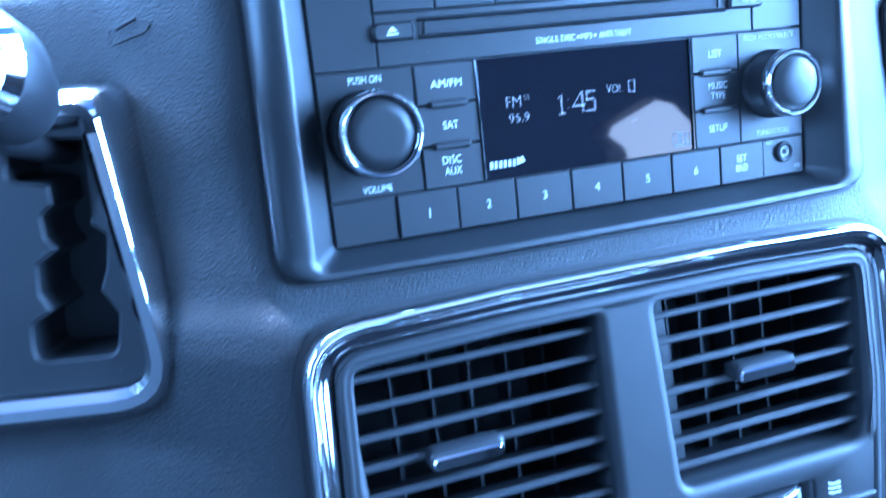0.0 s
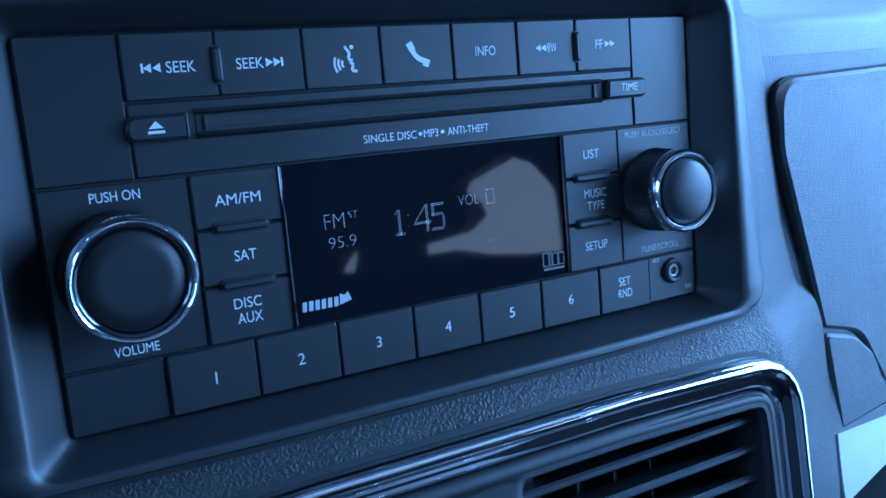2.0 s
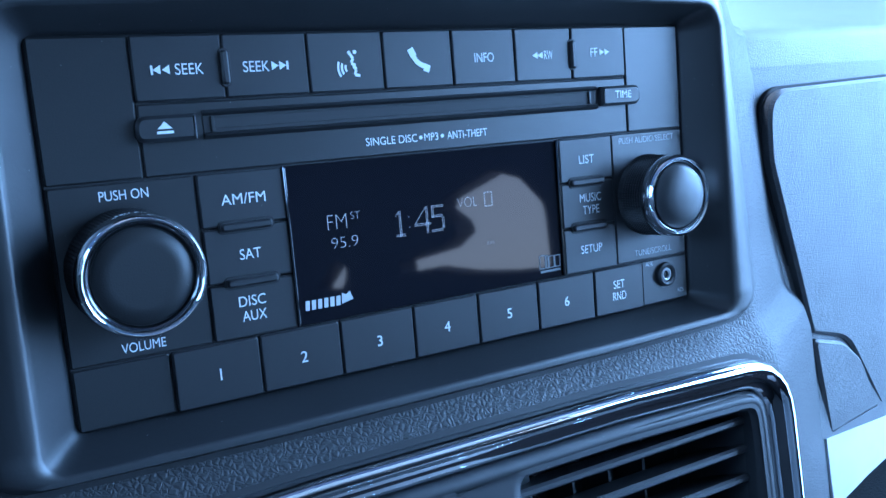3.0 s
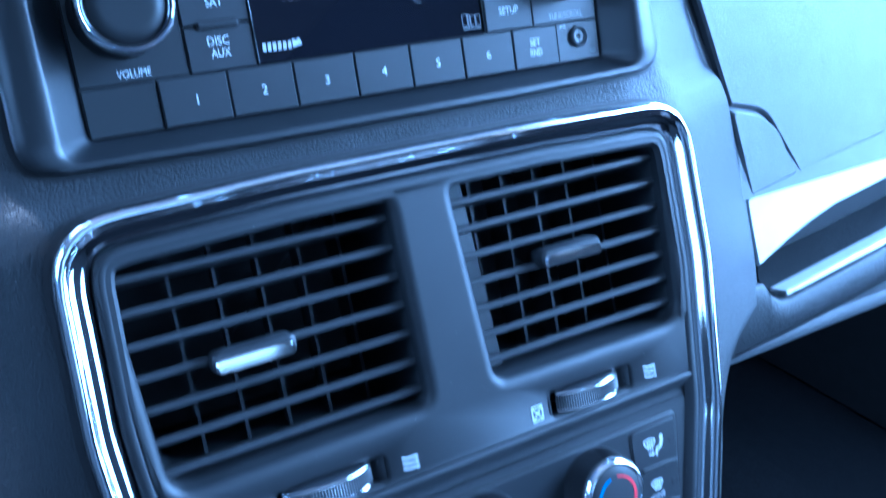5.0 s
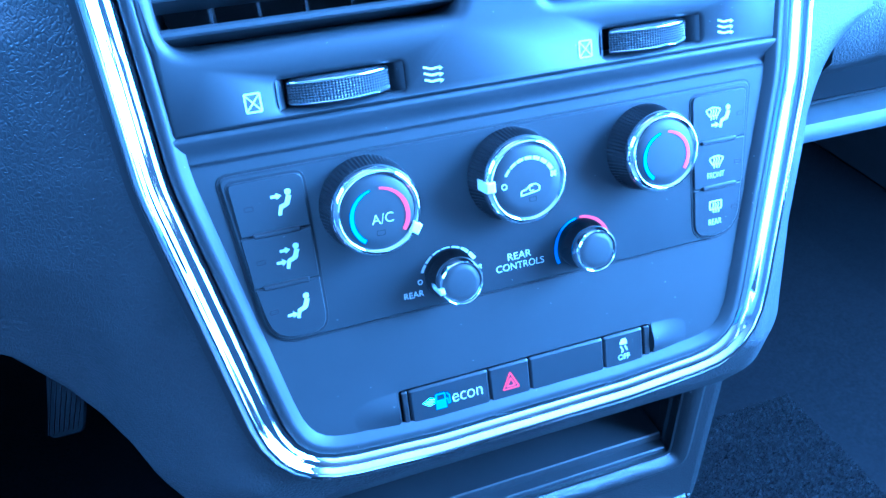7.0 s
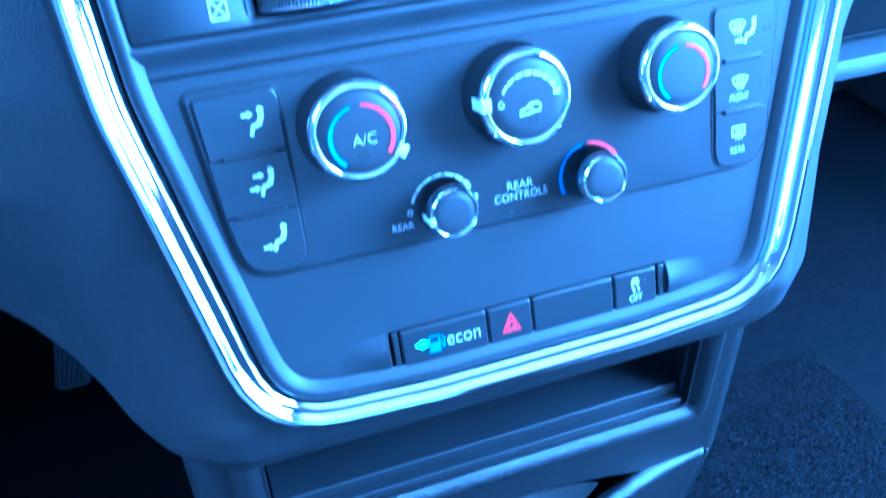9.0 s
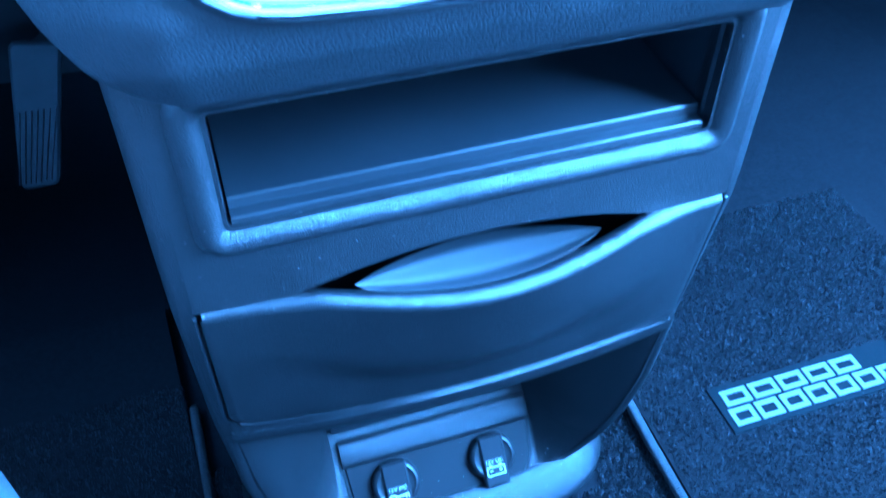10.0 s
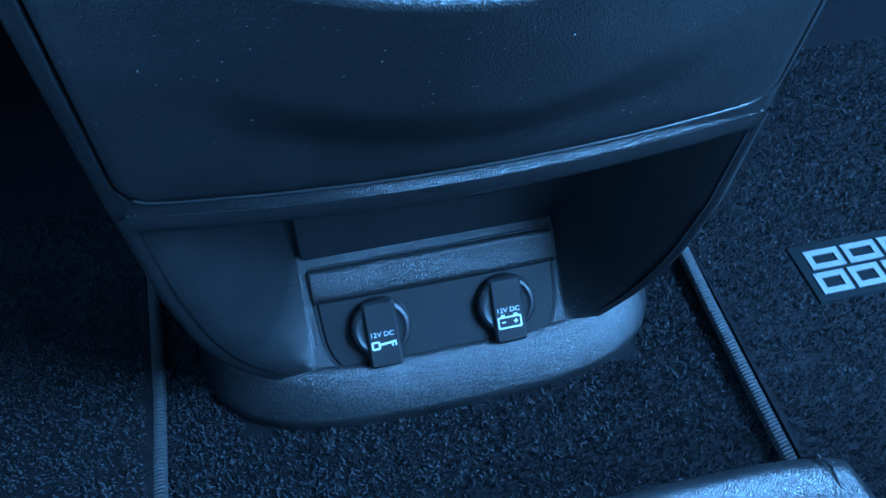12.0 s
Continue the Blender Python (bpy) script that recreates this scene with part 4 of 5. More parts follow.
air_vent(VENT_L, lambda z: -0.0990 + (z + 0.0748) * -0.050, lambda z: -0.0125 - (z + 0.0748) * 0.02, [-0.0802 - 0.0096 * i for i in range(7)], (-0.0765, -0.0512, -0.1100), "air_vent")
vr = air_vent(VENT_R, lambda z: 0.0086 - (z + 0.0748) * 0.07, lambda z: 0.0980 + (z + 0.0748) * 0.012, [-0.0808 - 0.0093 * i for i in range(7)], (0.0392, 0.0645, -0.1068), "air_vent")
part("side_flap", stack([[(0.0104 - (z + 0.0748) * 0.07, 0.0125, z), (0.0110 - (z + 0.0748) * 0.07, 0.0118, z), (0.0205 - (z + 0.0748) * 0.07, 0.0130, z), (0.0205 - (z + 0.0748) * 0.07, 0.0150, z)] for z in (-0.1425, -0.0755)], True, True), PANEL, vr, "grey closed side flap")


def thumb_wheel(cx, x0, x1, slot):
    z0, z1 = -0.1617, -0.1543
    r, cy = 0.0215, 0.0156
    half = math.asin((x1 - x0) / 2 / r)
    n = 68
    cut = 12
    rows = [(z0, r - 0.0014, 0), (z0 + 0.0009, r - 0.0001, 0)]
    rows += [(z0 + 0.0015 + (z1 - z0 - 0.0030) * j / cut, r + 0.0001, 1 + j % 2) for j in range(cut + 1)]
    rows += [(z1 - 0.0009, r - 0.0001, 0), (z1, r - 0.0014, 0)]
    loops = []
    for z, rr, rid in rows:
        lp = []
        for i in range(n + 1):
            a = -half * 1.03 + 2.06 * half * i / n
            q = rr - (0.0005 if rid == 2 or (rid and i % 2) else 0.0)
            lp.append((cx + q * math.sin(a), cy - q * math.cos(a), z))
        lp.append((cx, cy, z))
        loops.append(lp)
    w = part("thumb_wheel", stack(loops, True, True), WHEEL, panel, "knurled silver vent wheel with chrome edges", smooth=15)
    for za, zb in ((z1 - 0.0016, z1 - 0.0001), (z0 + 0.0001, z0 + 0.0011)):
        band = []
        for k in range(7):
            h = k / 6
            q = r + 0.0004 - 0.0010 * (2 * h - 1) ** 2
            band.append([(cx + q * math.sin(a), cy - q * math.cos(a), za + (zb - za) * h) for a in [-half + 2 * half * i / 24 for i in range(25)]])
        part("wheel_edge", stack(band, False, False, closed=False), CHROME, w, "chrome edge", smooth=60)
    part("wheel_well", stack([at(slot, 0.0005), at(offset(slot, 0.0004), 0.010)], False, True), PANEL, panel)
    xs_ = [x for x, z in slot]
    for edge, stop in ((min(xs_), x0 - 0.0004), (max(xs_), x1 + 0.0004)):
        scoop = []
        for k in range(7):
            h = k / 6
            scoop.append([(edge + (stop - edge) * h, -0.0012 + 0.0044 * h ** 1.5, z) for z in (-0.1621, -0.1600, -0.1580, -0.1560, -0.1539)])
        part("wheel_scoop", stack(scoop, False, False, closed=False), PANEL, panel, "sloping end of the wheel slot", smooth=60)


thumb_wheel(-0.0503, -0.0648, -0.0358, SLOT_L)
thumb_wheel(0.0500, 0.0364, 0.0636, SLOT_R)
S = -0.00235
for x in (-0.0752, 0.0270):
    part("closed_mark", flat(box_outline(x - 0.0021, x + 0.0021, -0.1612, -0.1562, 0.00055) + [bar(x - 0.0020, -0.1610, x + 0.0020, -0.1564, 0.00045), bar(x - 0.0020, -0.1564, x + 0.0020, -0.1610, 0.00045)], S), PRINT, panel)
for x in (-0.0230, 0.0778):
    waves = []
    for dz in (-0.0018, 0.0, 0.0018):
        pts = [(x - 0.0026 + 0.0052 * i / 8, -0.1585 + dz + 0.00022 * math.cos(i * 0.9) - 0.00009 * i) for i in range(9)]
        waves += [bar(*a, *b, 0.0006) for a, b in zip(pts, pts[1:])] + [arrow(x + 0.0022, -0.1591 + dz, 0.0012, 0.0013, 1)]
    part("airflow_mark", flat(waves, S), PRINT, panel)

MOD = rounded([(-0.0832, -0.2306, 0.012), (0.0832, -0.2306, 0.012), (0.0888, -0.1778, 0.003), (-0.0888, -0.1778, 0.003)], 6)
control = thing("heater_control", VENT, "dark heater control unit with five knobs and six buttons", "heater control")
part("seam", key(offset(MOD, -0.0008), -0.0003, 0.002, 0.0001), GAP, control, "dark shadow gap")
part("control_plate", key(MOD, -0.0011, 0.001, 0.0006), MODULE, control)
for sx in (-1, 1):
    col = rounded([(-0.0818, -0.2294, 0.010), (-0.0648, -0.2294, 0.006), (-0.0650, -0.1797, 0.003), (-0.0868, -0.1797, 0.002)], 5)
    col = [(x * -sx, z) for x, z in col]
    if sx > 0:
        col = [(x, z) for x, z in reversed(col)]
    part("button_well", key(offset(col, -0.0006), -0.0013, 0.0, 0.0001), GAP, control, "dark gap round the buttons")
    for k, (za, zb) in enumerate([(-0.1797, -0.1960), (-0.1960, -0.2118), (-0.2118, -0.2294)]):
        if k < 2:
            xo = -0.0868 + 0.0008 * k
            lp = rounded([(xo + 0.0012 * (1), zb, 0.0008), (-0.0650, zb, 0.0008), (-0.0650, za, 0.003 if k == 0 else 0.0008), (xo, za, 0.002 if k == 0 else 0.0008)], 4)
        else:
            lp = rounded([(-0.0818, zb, 0.010), (-0.0648, zb, 0.006), (-0.0650, za, 0.0008), (-0.0846, za, 0.0008)], 4)
        if sx > 0:
            lp = [(-x, z) for x, z in reversed(lp)]
        part("mode_button", key(offset(lp, 0.0002), -0.0019, 0.0, 0.0003), MODULE, control)
    for z in (-0.1960, -0.2118):
        xa, xb = sorted((sx * 0.0820, sx * 0.0682))
        part("rocker_pip", key(rrect(xa, xb, z - 0.0008, z + 0.0008, 0.0007), -0.0026, 0.0, 0.0004), RUBBER, control)
B = -0.00205
for x, z in [(-0.0818, -0.1878), (-0.0812, -0.2040), (-0.0802, -0.2197), (0.0838, -0.1880), (0.0826, -0.2044), (0.0812, -0.2202)]:
    part("indicator", flat(box_outline(x - 0.0012, x + 0.0012, z - 0.0006, z + 0.0006, 0.0002), B), GAP, control)


def seat_mark(x, z, arrows):
    """A plain seat-like mark with airflow arrows."""
    p = [disc(x + 0.0020, z + 0.0030, 0.0009, 12), bar(x + 0.0022, z + 0.0020, x + 0.0012, z - 0.0006, 0.0014), bar(x + 0.0014, z - 0.0004, x - 0.0008, z - 0.0012, 0.0012), bar(x - 0.0006, z - 0.0010, x - 0.0012, z - 0.0034, 0.0010)]
    for ax, az in arrows:
        p += [bar(x + ax - 0.0016, z + az, x + ax, z + az, 0.0008), arrow(x + ax, z + az, 0.0014, 0.0020, 1)]
    part("mode_mark", flat(p, B), PRINT, control)


seat_mark(-0.0722, -0.1878, [(-0.0014, 0.0022)])
seat_mark(-0.0726, -0.2040, [(-0.0012, 0.0022), (-0.0026, -0.0012)])
seat_mark(-0.0722, -0.2198, [(-0.0026, -0.0020)])
seat_mark(0.0770, -0.1882, [(-0.0030, -0.0022)])


def screen_mark(x, z, w, square=False):
    p = box_outline(x - w, x + w, z - 0.0011, z + 0.0017, 0.0005) if square else arc_band(x, z - 0.0040, 0.0056, 0.0005, 60, 120, 8) + arc_band(x, z - 0.0040, 0.0030, 0.0005, 62, 118, 6) + [bar(x - 0.0028, z + 0.0008, x - 0.0014, z - 0.0014, 0.0005), bar(x + 0.0028, z + 0.0008, x + 0.0014, z - 0.0014, 0.0005)]
    for dx in (-0.0010, 0.0, 0.0010):
        pts = [(x + dx + 0.0003 * math.sin(i * 1.6), z - 0.0024 + 0.0034 * i / 6) for i in range(7)]
        p += [bar(*a, *b, 0.0004) for a, b in zip(pts, pts[1:])]
    part("screen_mark", flat(p, B), PRINT, control)


screen_mark(0.0732, -0.1862, 0.0024)
screen_mark(0.0741, -0.2028, 0.0024)
screen_mark(0.0735, -0.2186, 0.0023, True)
lettering("FRONT", 0.0738, -0.2076, 0.0020, B, control, width=0.0068)
lettering("REAR", 0.0732, -0.2242, 0.0020, B, control, width=0.0052)
P = -0.00125
lettering("REAR", -0.0371, -0.2250, 0.0020, P, control, width=0.0064)
lettering("REAR", -0.0006, -0.2200, 0.0023, P, control, width=0.0082)
lettering("CONTROLS", -0.0006, -0.2233, 0.0023, P, control, width=0.0168)


def heater_knob(cx, cz, r, h, name, mark):
    k = part(name, lathe(cx, cz, [(r * 0.86, -h + 0.0006), (r * 0.94, -h + 0.0012)] + [(r * (0.99 + 0.09 * j / 11), -h + 0.0026 + (h - 0.0061) * j / 11) for j in (0, 11)] + [(r * 1.11, -0.0010), (r * 1.11, 0.001)], 144, depth=0.00050, ridge_rows=(2, 3)), RUBBER, control, "dark knurled knob", smooth=20)
    part("chrome_ring", lathe(cx, cz, [(r * 0.845, -h - 0.0002), (r * 0.860, -h - 0.0009), (r * 0.890, -h - 0.0011), (r * 0.935, -h - 0.0007), (r * 0.98, -h + 0.0001), (r * 1.015, -h + 0.0011), (r * 1.025, -h + 0.0018), (r * 1.0, -h + 0.0027)], 64), CHROME, k, "polished chrome ring", smooth=75)
    part("cap", lathe(cx, cz, [(r * 0.01, -h - 0.0008), (r * 0.55, -h - 0.0008), (r * 0.80, -h - 0.0006), (r * 0.85, -h + 0.0001)], 40), KNOB_TOP, k, "satin cap", smooth=60)
    if mark is not None:
        a = radians(mark)
        d, e = Vector((math.cos(a), math.sin(a))), Vector((-math.sin(a), math.cos(a)))
        c = Vector((cx, cz)) + d * r * 0.92
        q = [tuple(c + d * u * r * 0.11 + e * v * r * 0.12) for u, v in ((-1, -1), (1, -1), (1, 1), (-1, 1))]
        if Vector(q[1]).length and (q[1][0] - q[0][0]) * (q[2][1] - q[0][1]) - (q[1][1] - q[0][1]) * (q[2][0] - q[0][0]) < 0:
            q.reverse()
        part("pointer", key(q, -h - 0.0015, -h + 0.006, 0.0003), PRINT, k, "white pointer")
    return k


KZ, H1 = -0.1932, 0.0125
F = -H1 - 0.00095
ka = heater_knob(-0.0474, KZ, 0.0132, H1, "cool_knob", -33)
part("cold_arc", flat(arc_band(-0.0472, KZ - 0.0012, 0.0083, 0.0012, 104, 232, 16, 0.0006), F), BLUE, ka, "pale blue arc")
part("warm_arc", flat(arc_band(-0.0472, KZ - 0.0012, 0.0083, 0.0012, 84, -38, 16, 0.0006), F), RED, ka, "red arc")
lettering("A/C", -0.0466, KZ - 0.0018, 0.0028, F, ka, width=0.0064, bold=-0.012)
part("indicator", flat(box_outline(-0.0488, -0.0464, KZ - 0.0066, KZ - 0.0052, 0.00025), F), GAP, ka)
kf = heater_knob(-0.0006, KZ, 0.0134, H1, "fan_knob", 178)
for i in range(7):
    part("speed_mark", flat(arc_band(-0.0004, KZ - 0.0014, 0.0086, 0.0007 + 0.0001 * i, 150 - 18 * i, 150 - 18 * i - 15, 3), F), PRINT, kf)
part("off_mark", flat(arc_band(-0.0086, KZ - 0.0002, 0.0008, 0.0003, 0, 360, 12), F), PRINT, kf)
part("fan_mark", flat([bar(0.0068, KZ + 0.0004, 0.0086, KZ + 0.0018, 0.0008), bar(0.0069, KZ + 0.0019, 0.0085, KZ + 0.0003, 0.0008)], F), PRINT, kf)
part("recirculation_mark", flat([bar(-0.0034, (KZ - 0.0022) - 0.0018, 0.0026, (KZ - 0.0022) - 0.0010, 0.0004), bar(-0.0034, (KZ - 0.0022) - 0.0018, -0.0032, (KZ - 0.0022) - 0.0004, 0.0004), bar(-0.0032, (KZ - 0.0022) - 0.0004, -0.0014, (KZ - 0.0022) + 0.0000, 0.0004), bar(-0.0014, (KZ - 0.0022), -0.0004, (KZ - 0.0022) + 0.0011, 0.0004), bar(-0.0004, (KZ - 0.0022) + 0.0011, 0.0018, (KZ - 0.0022) + 0.0012, 0.0004), bar(0.0018, (KZ - 0.0022) + 0.0012, 0.0028, (KZ - 0.0022) + 0.0002, 0.0004), bar(0.0028, (KZ - 0.0022) + 0.0002, 0.0026, (KZ - 0.0022) - 0.0010, 0.0004)] + arc_band(0.0002, (KZ - 0.0022), 0.0008, 0.0003, 60, 320, 8), F), PRINT, kf)
part("indicator", flat(box_outline(-0.0008, 0.0014, KZ - 0.0062, KZ - 0.0049, 0.00025), F), GAP, kf)
kt = heater_knob(0.0471, KZ, 0.0128, H1, "heat_knob", None)
part("cold_arc", flat(arc_band(0.0473, KZ - 0.0012, 0.0079, 0.0011, 104, 232, 16, 0.0006), F), BLUE, kt, "pale blue arc")
part("warm_arc", flat(arc_band(0.0473, KZ - 0.0012, 0.0079, 0.0011, 84, -38, 16, 0.0006), F), RED, kt, "red arc")
heater_knob(-0.0247, -0.2205, 0.0074, 0.0115, "rear_fan_knob", 190)
heater_knob(0.0215, -0.2205, 0.0074, 0.0115, "rear_heat_knob", None)
for i in range(7):
    part("speed_mark", flat(arc_band(-0.0246, -0.2222, 0.0097, 0.0008 + 0.00008 * i, 158 - 19 * i, 158 - 19 * i - 16, 3), P), PRINT, control)
part("off_mark", flat(arc_band(-0.0346, -0.2214, 0.0007, 0.0003, 0, 360, 12), P), PRINT, control)
part("fan_mark", flat([bar(-0.0154, -0.2214, -0.0140, -0.2202, 0.0007), bar(-0.0153, -0.2201, -0.0141, -0.2215, 0.0007)], P), PRINT, control)
part("cold_arc", flat(arc_band(0.0221, -0.2220, 0.0098, 0.0011, 100, 205, 14), P), BLUE, control, "pale blue arc")
part("warm_arc", flat(arc_band(0.0221, -0.2220, 0.0098, 0.0011, 92, 20, 12), P), RED, control, "red arc")

# switch row
switches = thing("switch_row", VENT @ pose(0.0004, 0, -0.0018), "row of dark switches with fuel saver, hazard and traction buttons", "switch")
JX = [-0.0436, -0.0157, -0.0008, 0.0275, 0.0432]
keys = [part("switch", key(rrect(a + 0.00013, b - 0.00013, -0.2680, -0.2556, 0.0010), -0.0006, 0.008, 0.0007), MODULE, switches) for a, b in zip(JX, JX[1:])]
for xa, xb in ((-0.0460, -0.0440), (0.0436, 0.0460)):
    part("end_cap", key(rrect(xa, xb, -0.2680, -0.2556, 0.0005), -0.0004, 0.008, 0.0004), RUBBER, switches)
E_ = -0.00075
part("leaf", flat([[(-0.0395, -0.2612), (-0.0372, -0.2628), (-0.0352, -0.2622), (-0.0350, -0.2606), (-0.0368, -0.2598)]], E_), LEAF, keys[0], "lit green leaf")
part("pump", flat(box_outline(-0.0347, -0.0316, -0.2640, -0.2594, 0.0005) + [bar(-0.0346, -0.2628, -0.0317, -0.2628, 0.0026), bar(-0.0351, -0.2644, -0.0312, -0.2644, 0.0006), bar(-0.0316, -0.2616, -0.0307, -0.2616, 0.0004), bar(-0.0307, -0.2616, -0.0307, -0.2634, 0.0004), bar(-0.0307, -0.2634, -0.0300, -0.2634, 0.0004), bar(-0.0300, -0.2634, -0.0300, -0.2606, 0.0005), bar(-0.0300, -0.2606, -0.0309, -0.2596, 0.0004)], E_), BLUE, keys[0], "blue fuel pump mark")
lettering("econ", -0.0238, -0.2621, 0.0030, E_, keys[0], width=0.0106, bold=-0.012)
part("hazard_mark", flat([bar(-0.0110, -0.2645, -0.0052, -0.2645, 0.0005), bar(-0.0110, -0.2645, -0.0081, -0.2586, 0.0005), bar(-0.0052, -0.2645, -0.0081, -0.2586, 0.0005), bar(-0.0096, -0.2636, -0.0066, -0.2636, 0.0005), bar(-0.0096, -0.2636, -0.0081, -0.2606, 0.0005), bar(-0.0066, -0.2636, -0.0081, -0.2606, 0.0005)], E_), RED, keys[1], "red warning triangle")
lettering("OFF", 0.0352, -0.2645, 0.0021, E_, keys[3], width=0.0046)
part("skid_mark", flat([bar(0.0338, -0.2592, 0.0366, -0.2592, 0.0012), bar(0.0342, -0.2582, 0.0362, -0.2582, 0.0009), bar(0.0340, -0.2604, 0.0350, -0.2622, 0.0005), bar(0.0350, -0.2622, 0.0343, -0.2628, 0.0005), bar(0.0358, -0.2604, 0.0366, -0.2622, 0.0005)], E_), PRINT, keys[3])

# ---- lower console ----
CY = [(0.0, -0.020), (0.022, -0.0255), (0.05, -0.033), (0.08, -0.0395), (0.12, -0.0465), (0.168, -0.0515), (0.181, -0.0525), (0.265, -0.0655), (0.30, -0.0660), (0.348, -0.0668), (0.42, -0.074)]
CW = [(0.0, 0.070), (0.025, 0.084), (0.04, 0.0925), (0.06, 0.1010), (0.085, 0.1070), (0.12, 0.1115), (0.18, 0.1155), (0.26, 0.1165), (0.36, 0.116), (0.42, 0.122)]
console = thing("centre_console", Matrix.Identity(4), "dark grained plastic lower console with storage bin and drawer", "console")


def cy(z):
    return interp(z, CY)


def cyx(x, z):
    """The console's face, bowed forward across its width, more so towards the foot."""
    return cy(z) - interp(z, [(0.16, 0.0100), (0.19, 0.0095), (0.26, 0.0045), (0.30, 0.0020), (0.38, 0.0)]) * max(0.0, 1 - (x / 0.112) ** 2)


BIN = rrect(-0.0900, 0.0900, 0.3020, 0.3475, 0.003, 4)
DRAWER_Z0 = 0.1810


def lip_z(x):
    u = max(0.0, 1 - (abs(x - 0.004) / 0.068) ** 2)
    return 0.2632 - 0.0085 * u ** 1.3


def console_shell():
    bm = bmesh.new()
    edges = []
    right = [(interp(z, CW) - 0.008, z) for z in np.linspace(0.1722, 0.425, 24)]
    outer = right + [(-x, z) for x, z in reversed(right)] + [(-0.098 + 0.196 * i / 16, 0.1722) for i in range(17)]
    top = [(0.074 - 0.148 * i / 24, 0.2640 + 0.0135 * math.sin(math.pi * i / 24) ** 0.8) for i in range(25)]
    drawer_hole = [(-0.1085, DRAWER_Z0 + 0.0085), (-0.1062, DRAWER_Z0 + 0.0022), (-0.1000, DRAWER_Z0 - 0.0012)] + [(-0.088 + 0.176 * i / 14, DRAWER_Z0 - 0.0012) for i in range(15)] + [(0.1000, DRAWER_Z0 - 0.0012), (0.1062, DRAWER_Z0 + 0.0022), (0.1085, DRAWER_Z0 + 0.0085), (0.1088, 0.2648)] + top + [(-0.1088, 0.2648)]
    for lp, hole in ((outer, 0), (BIN, 1), (drawer_hole, 2)):
        a = [bm.verts.new((x, cyx(x, z), z)) for x, z in lp]
        n = len(a)
        edges += [bm.edges.new((a[i], a[(i + 1) % n])) for i in range(n)]
        if hole:
            b = [bm.verts.new((x, cyx(x, z) + 0.014, z)) for x, z in lp]
            for i in range(n):
                bm.faces.new((a[i], a[(i + 1) % n], b[(i + 1) % n], b[i]))
    bmesh.ops.triangle_fill(bm, edges=edges, use_beauty=True, normal=(0, -1, 0))
    return bm


part("front", console_shell(), CONSOLE, console)


def console_side(sign):
    prof = [(-0.008, 0.0), (-0.0035, 0.0012), (-0.0008, 0.004), (0.0, 0.009), (0.0, 0.06), (-0.004, 0.30)]
    zs = list(np.linspace(0.0, 0.425, 40))
    loops = []
    for z in zs:
        w = interp(z, CW)
        loops.append([(sign * (w + dx), cy(z) + dy, z) for dx, dy in prof])
    return stack(loops, False, False, closed=False)


for sgn in (-1, 1):
    part("side_panel", console_side(sgn), CONSOLE, console, smooth=60)
part("bin_well", stack([[(x, cy(z) + 0.012, z) for x, z in BIN], [(x * 0.985, 0.03, 0.303 + (z - 0.302) * 0.95) for x, z in BIN], [(x * 0.97, 0.075, 0.304 + (z - 0.302) * 0.85) for x, z in BIN]], False, True), CONSOLE_SMOOTH, console, "open storage bin")
RAISED = rrect(-0.0995, 0.0995, 0.2925, 0.3570, 0.010, 5)
part("bin_frame", stack([[(x, cy(z) + 0.0006, z) for x, z in offset(RAISED, -0.0030)], [(x, cy(z) - 0.0035, z) for x, z in RAISED], [(x, cy(z) - 0.0048, z) for x, z in offset(RAISED, 0.0025)], [(x, cy(z) - 0.0030, z) for x, z in offset(RAISED, 0.0055)],
                         [(x, cy(z) - 0.0012, z) for x, z in rounded([(-0.0915, 0.3005, 0.0031), (0.0915, 0.3005, 0.0031), (0.0915, 0.3490, 0.0031), (-0.0915, 0.3490, 0.0031)], 5)],
                         [(x, cy(z) + 0.006, z) for x, z in rounded([(-0.0895, 0.3025, 0.0031), (0.0895, 0.3025, 0.0031), (0.0895, 0.3470, 0.0031), (-0.0895, 0.3470, 0.0031)], 5)]], False), CONSOLE, console, "raised frame of the bin", smooth=60)
part("bin_floor", stack([[(x, cy(0.305) + dy, z) for dy, z in ((0.001, 0.300), (0.0010, 0.3040), (0.0016, 0.3047), (0.0058, 0.3050), (0.0062, 0.3084), (0.0068, 0.3091), (0.030, 0.3096), (0.15, 0.3160), (0.15, 0.300))] for x in (-0.0885, 0.0885)], True, True), CONSOLE_SMOOTH, console, "stepped floor of the bin", smooth=30)

drawer = thing("drawer", Matrix.Identity(4), "closed dark grained console drawer with a curved finger grip", "drawer")


def drawer_y(x, z):
    u = max(0.0, math.cos(min(1.0, abs(x - 0.004) / 0.098) * math.pi / 2)) ** 1.5
    crease = 0.1930 + 0.030 * (min(1.0, abs(x - 0.004) / 0.10)) ** 2
    v = min(1.0, max(0.0, (z - crease) / 0.022))
    v = 0.55 * v * v * (3 - 2 * v) + 0.45 * min(1.0, max(0.0, (z - crease) / 0.062))
    return cyx(x, z) - 0.0022 - 0.0125 * u * v


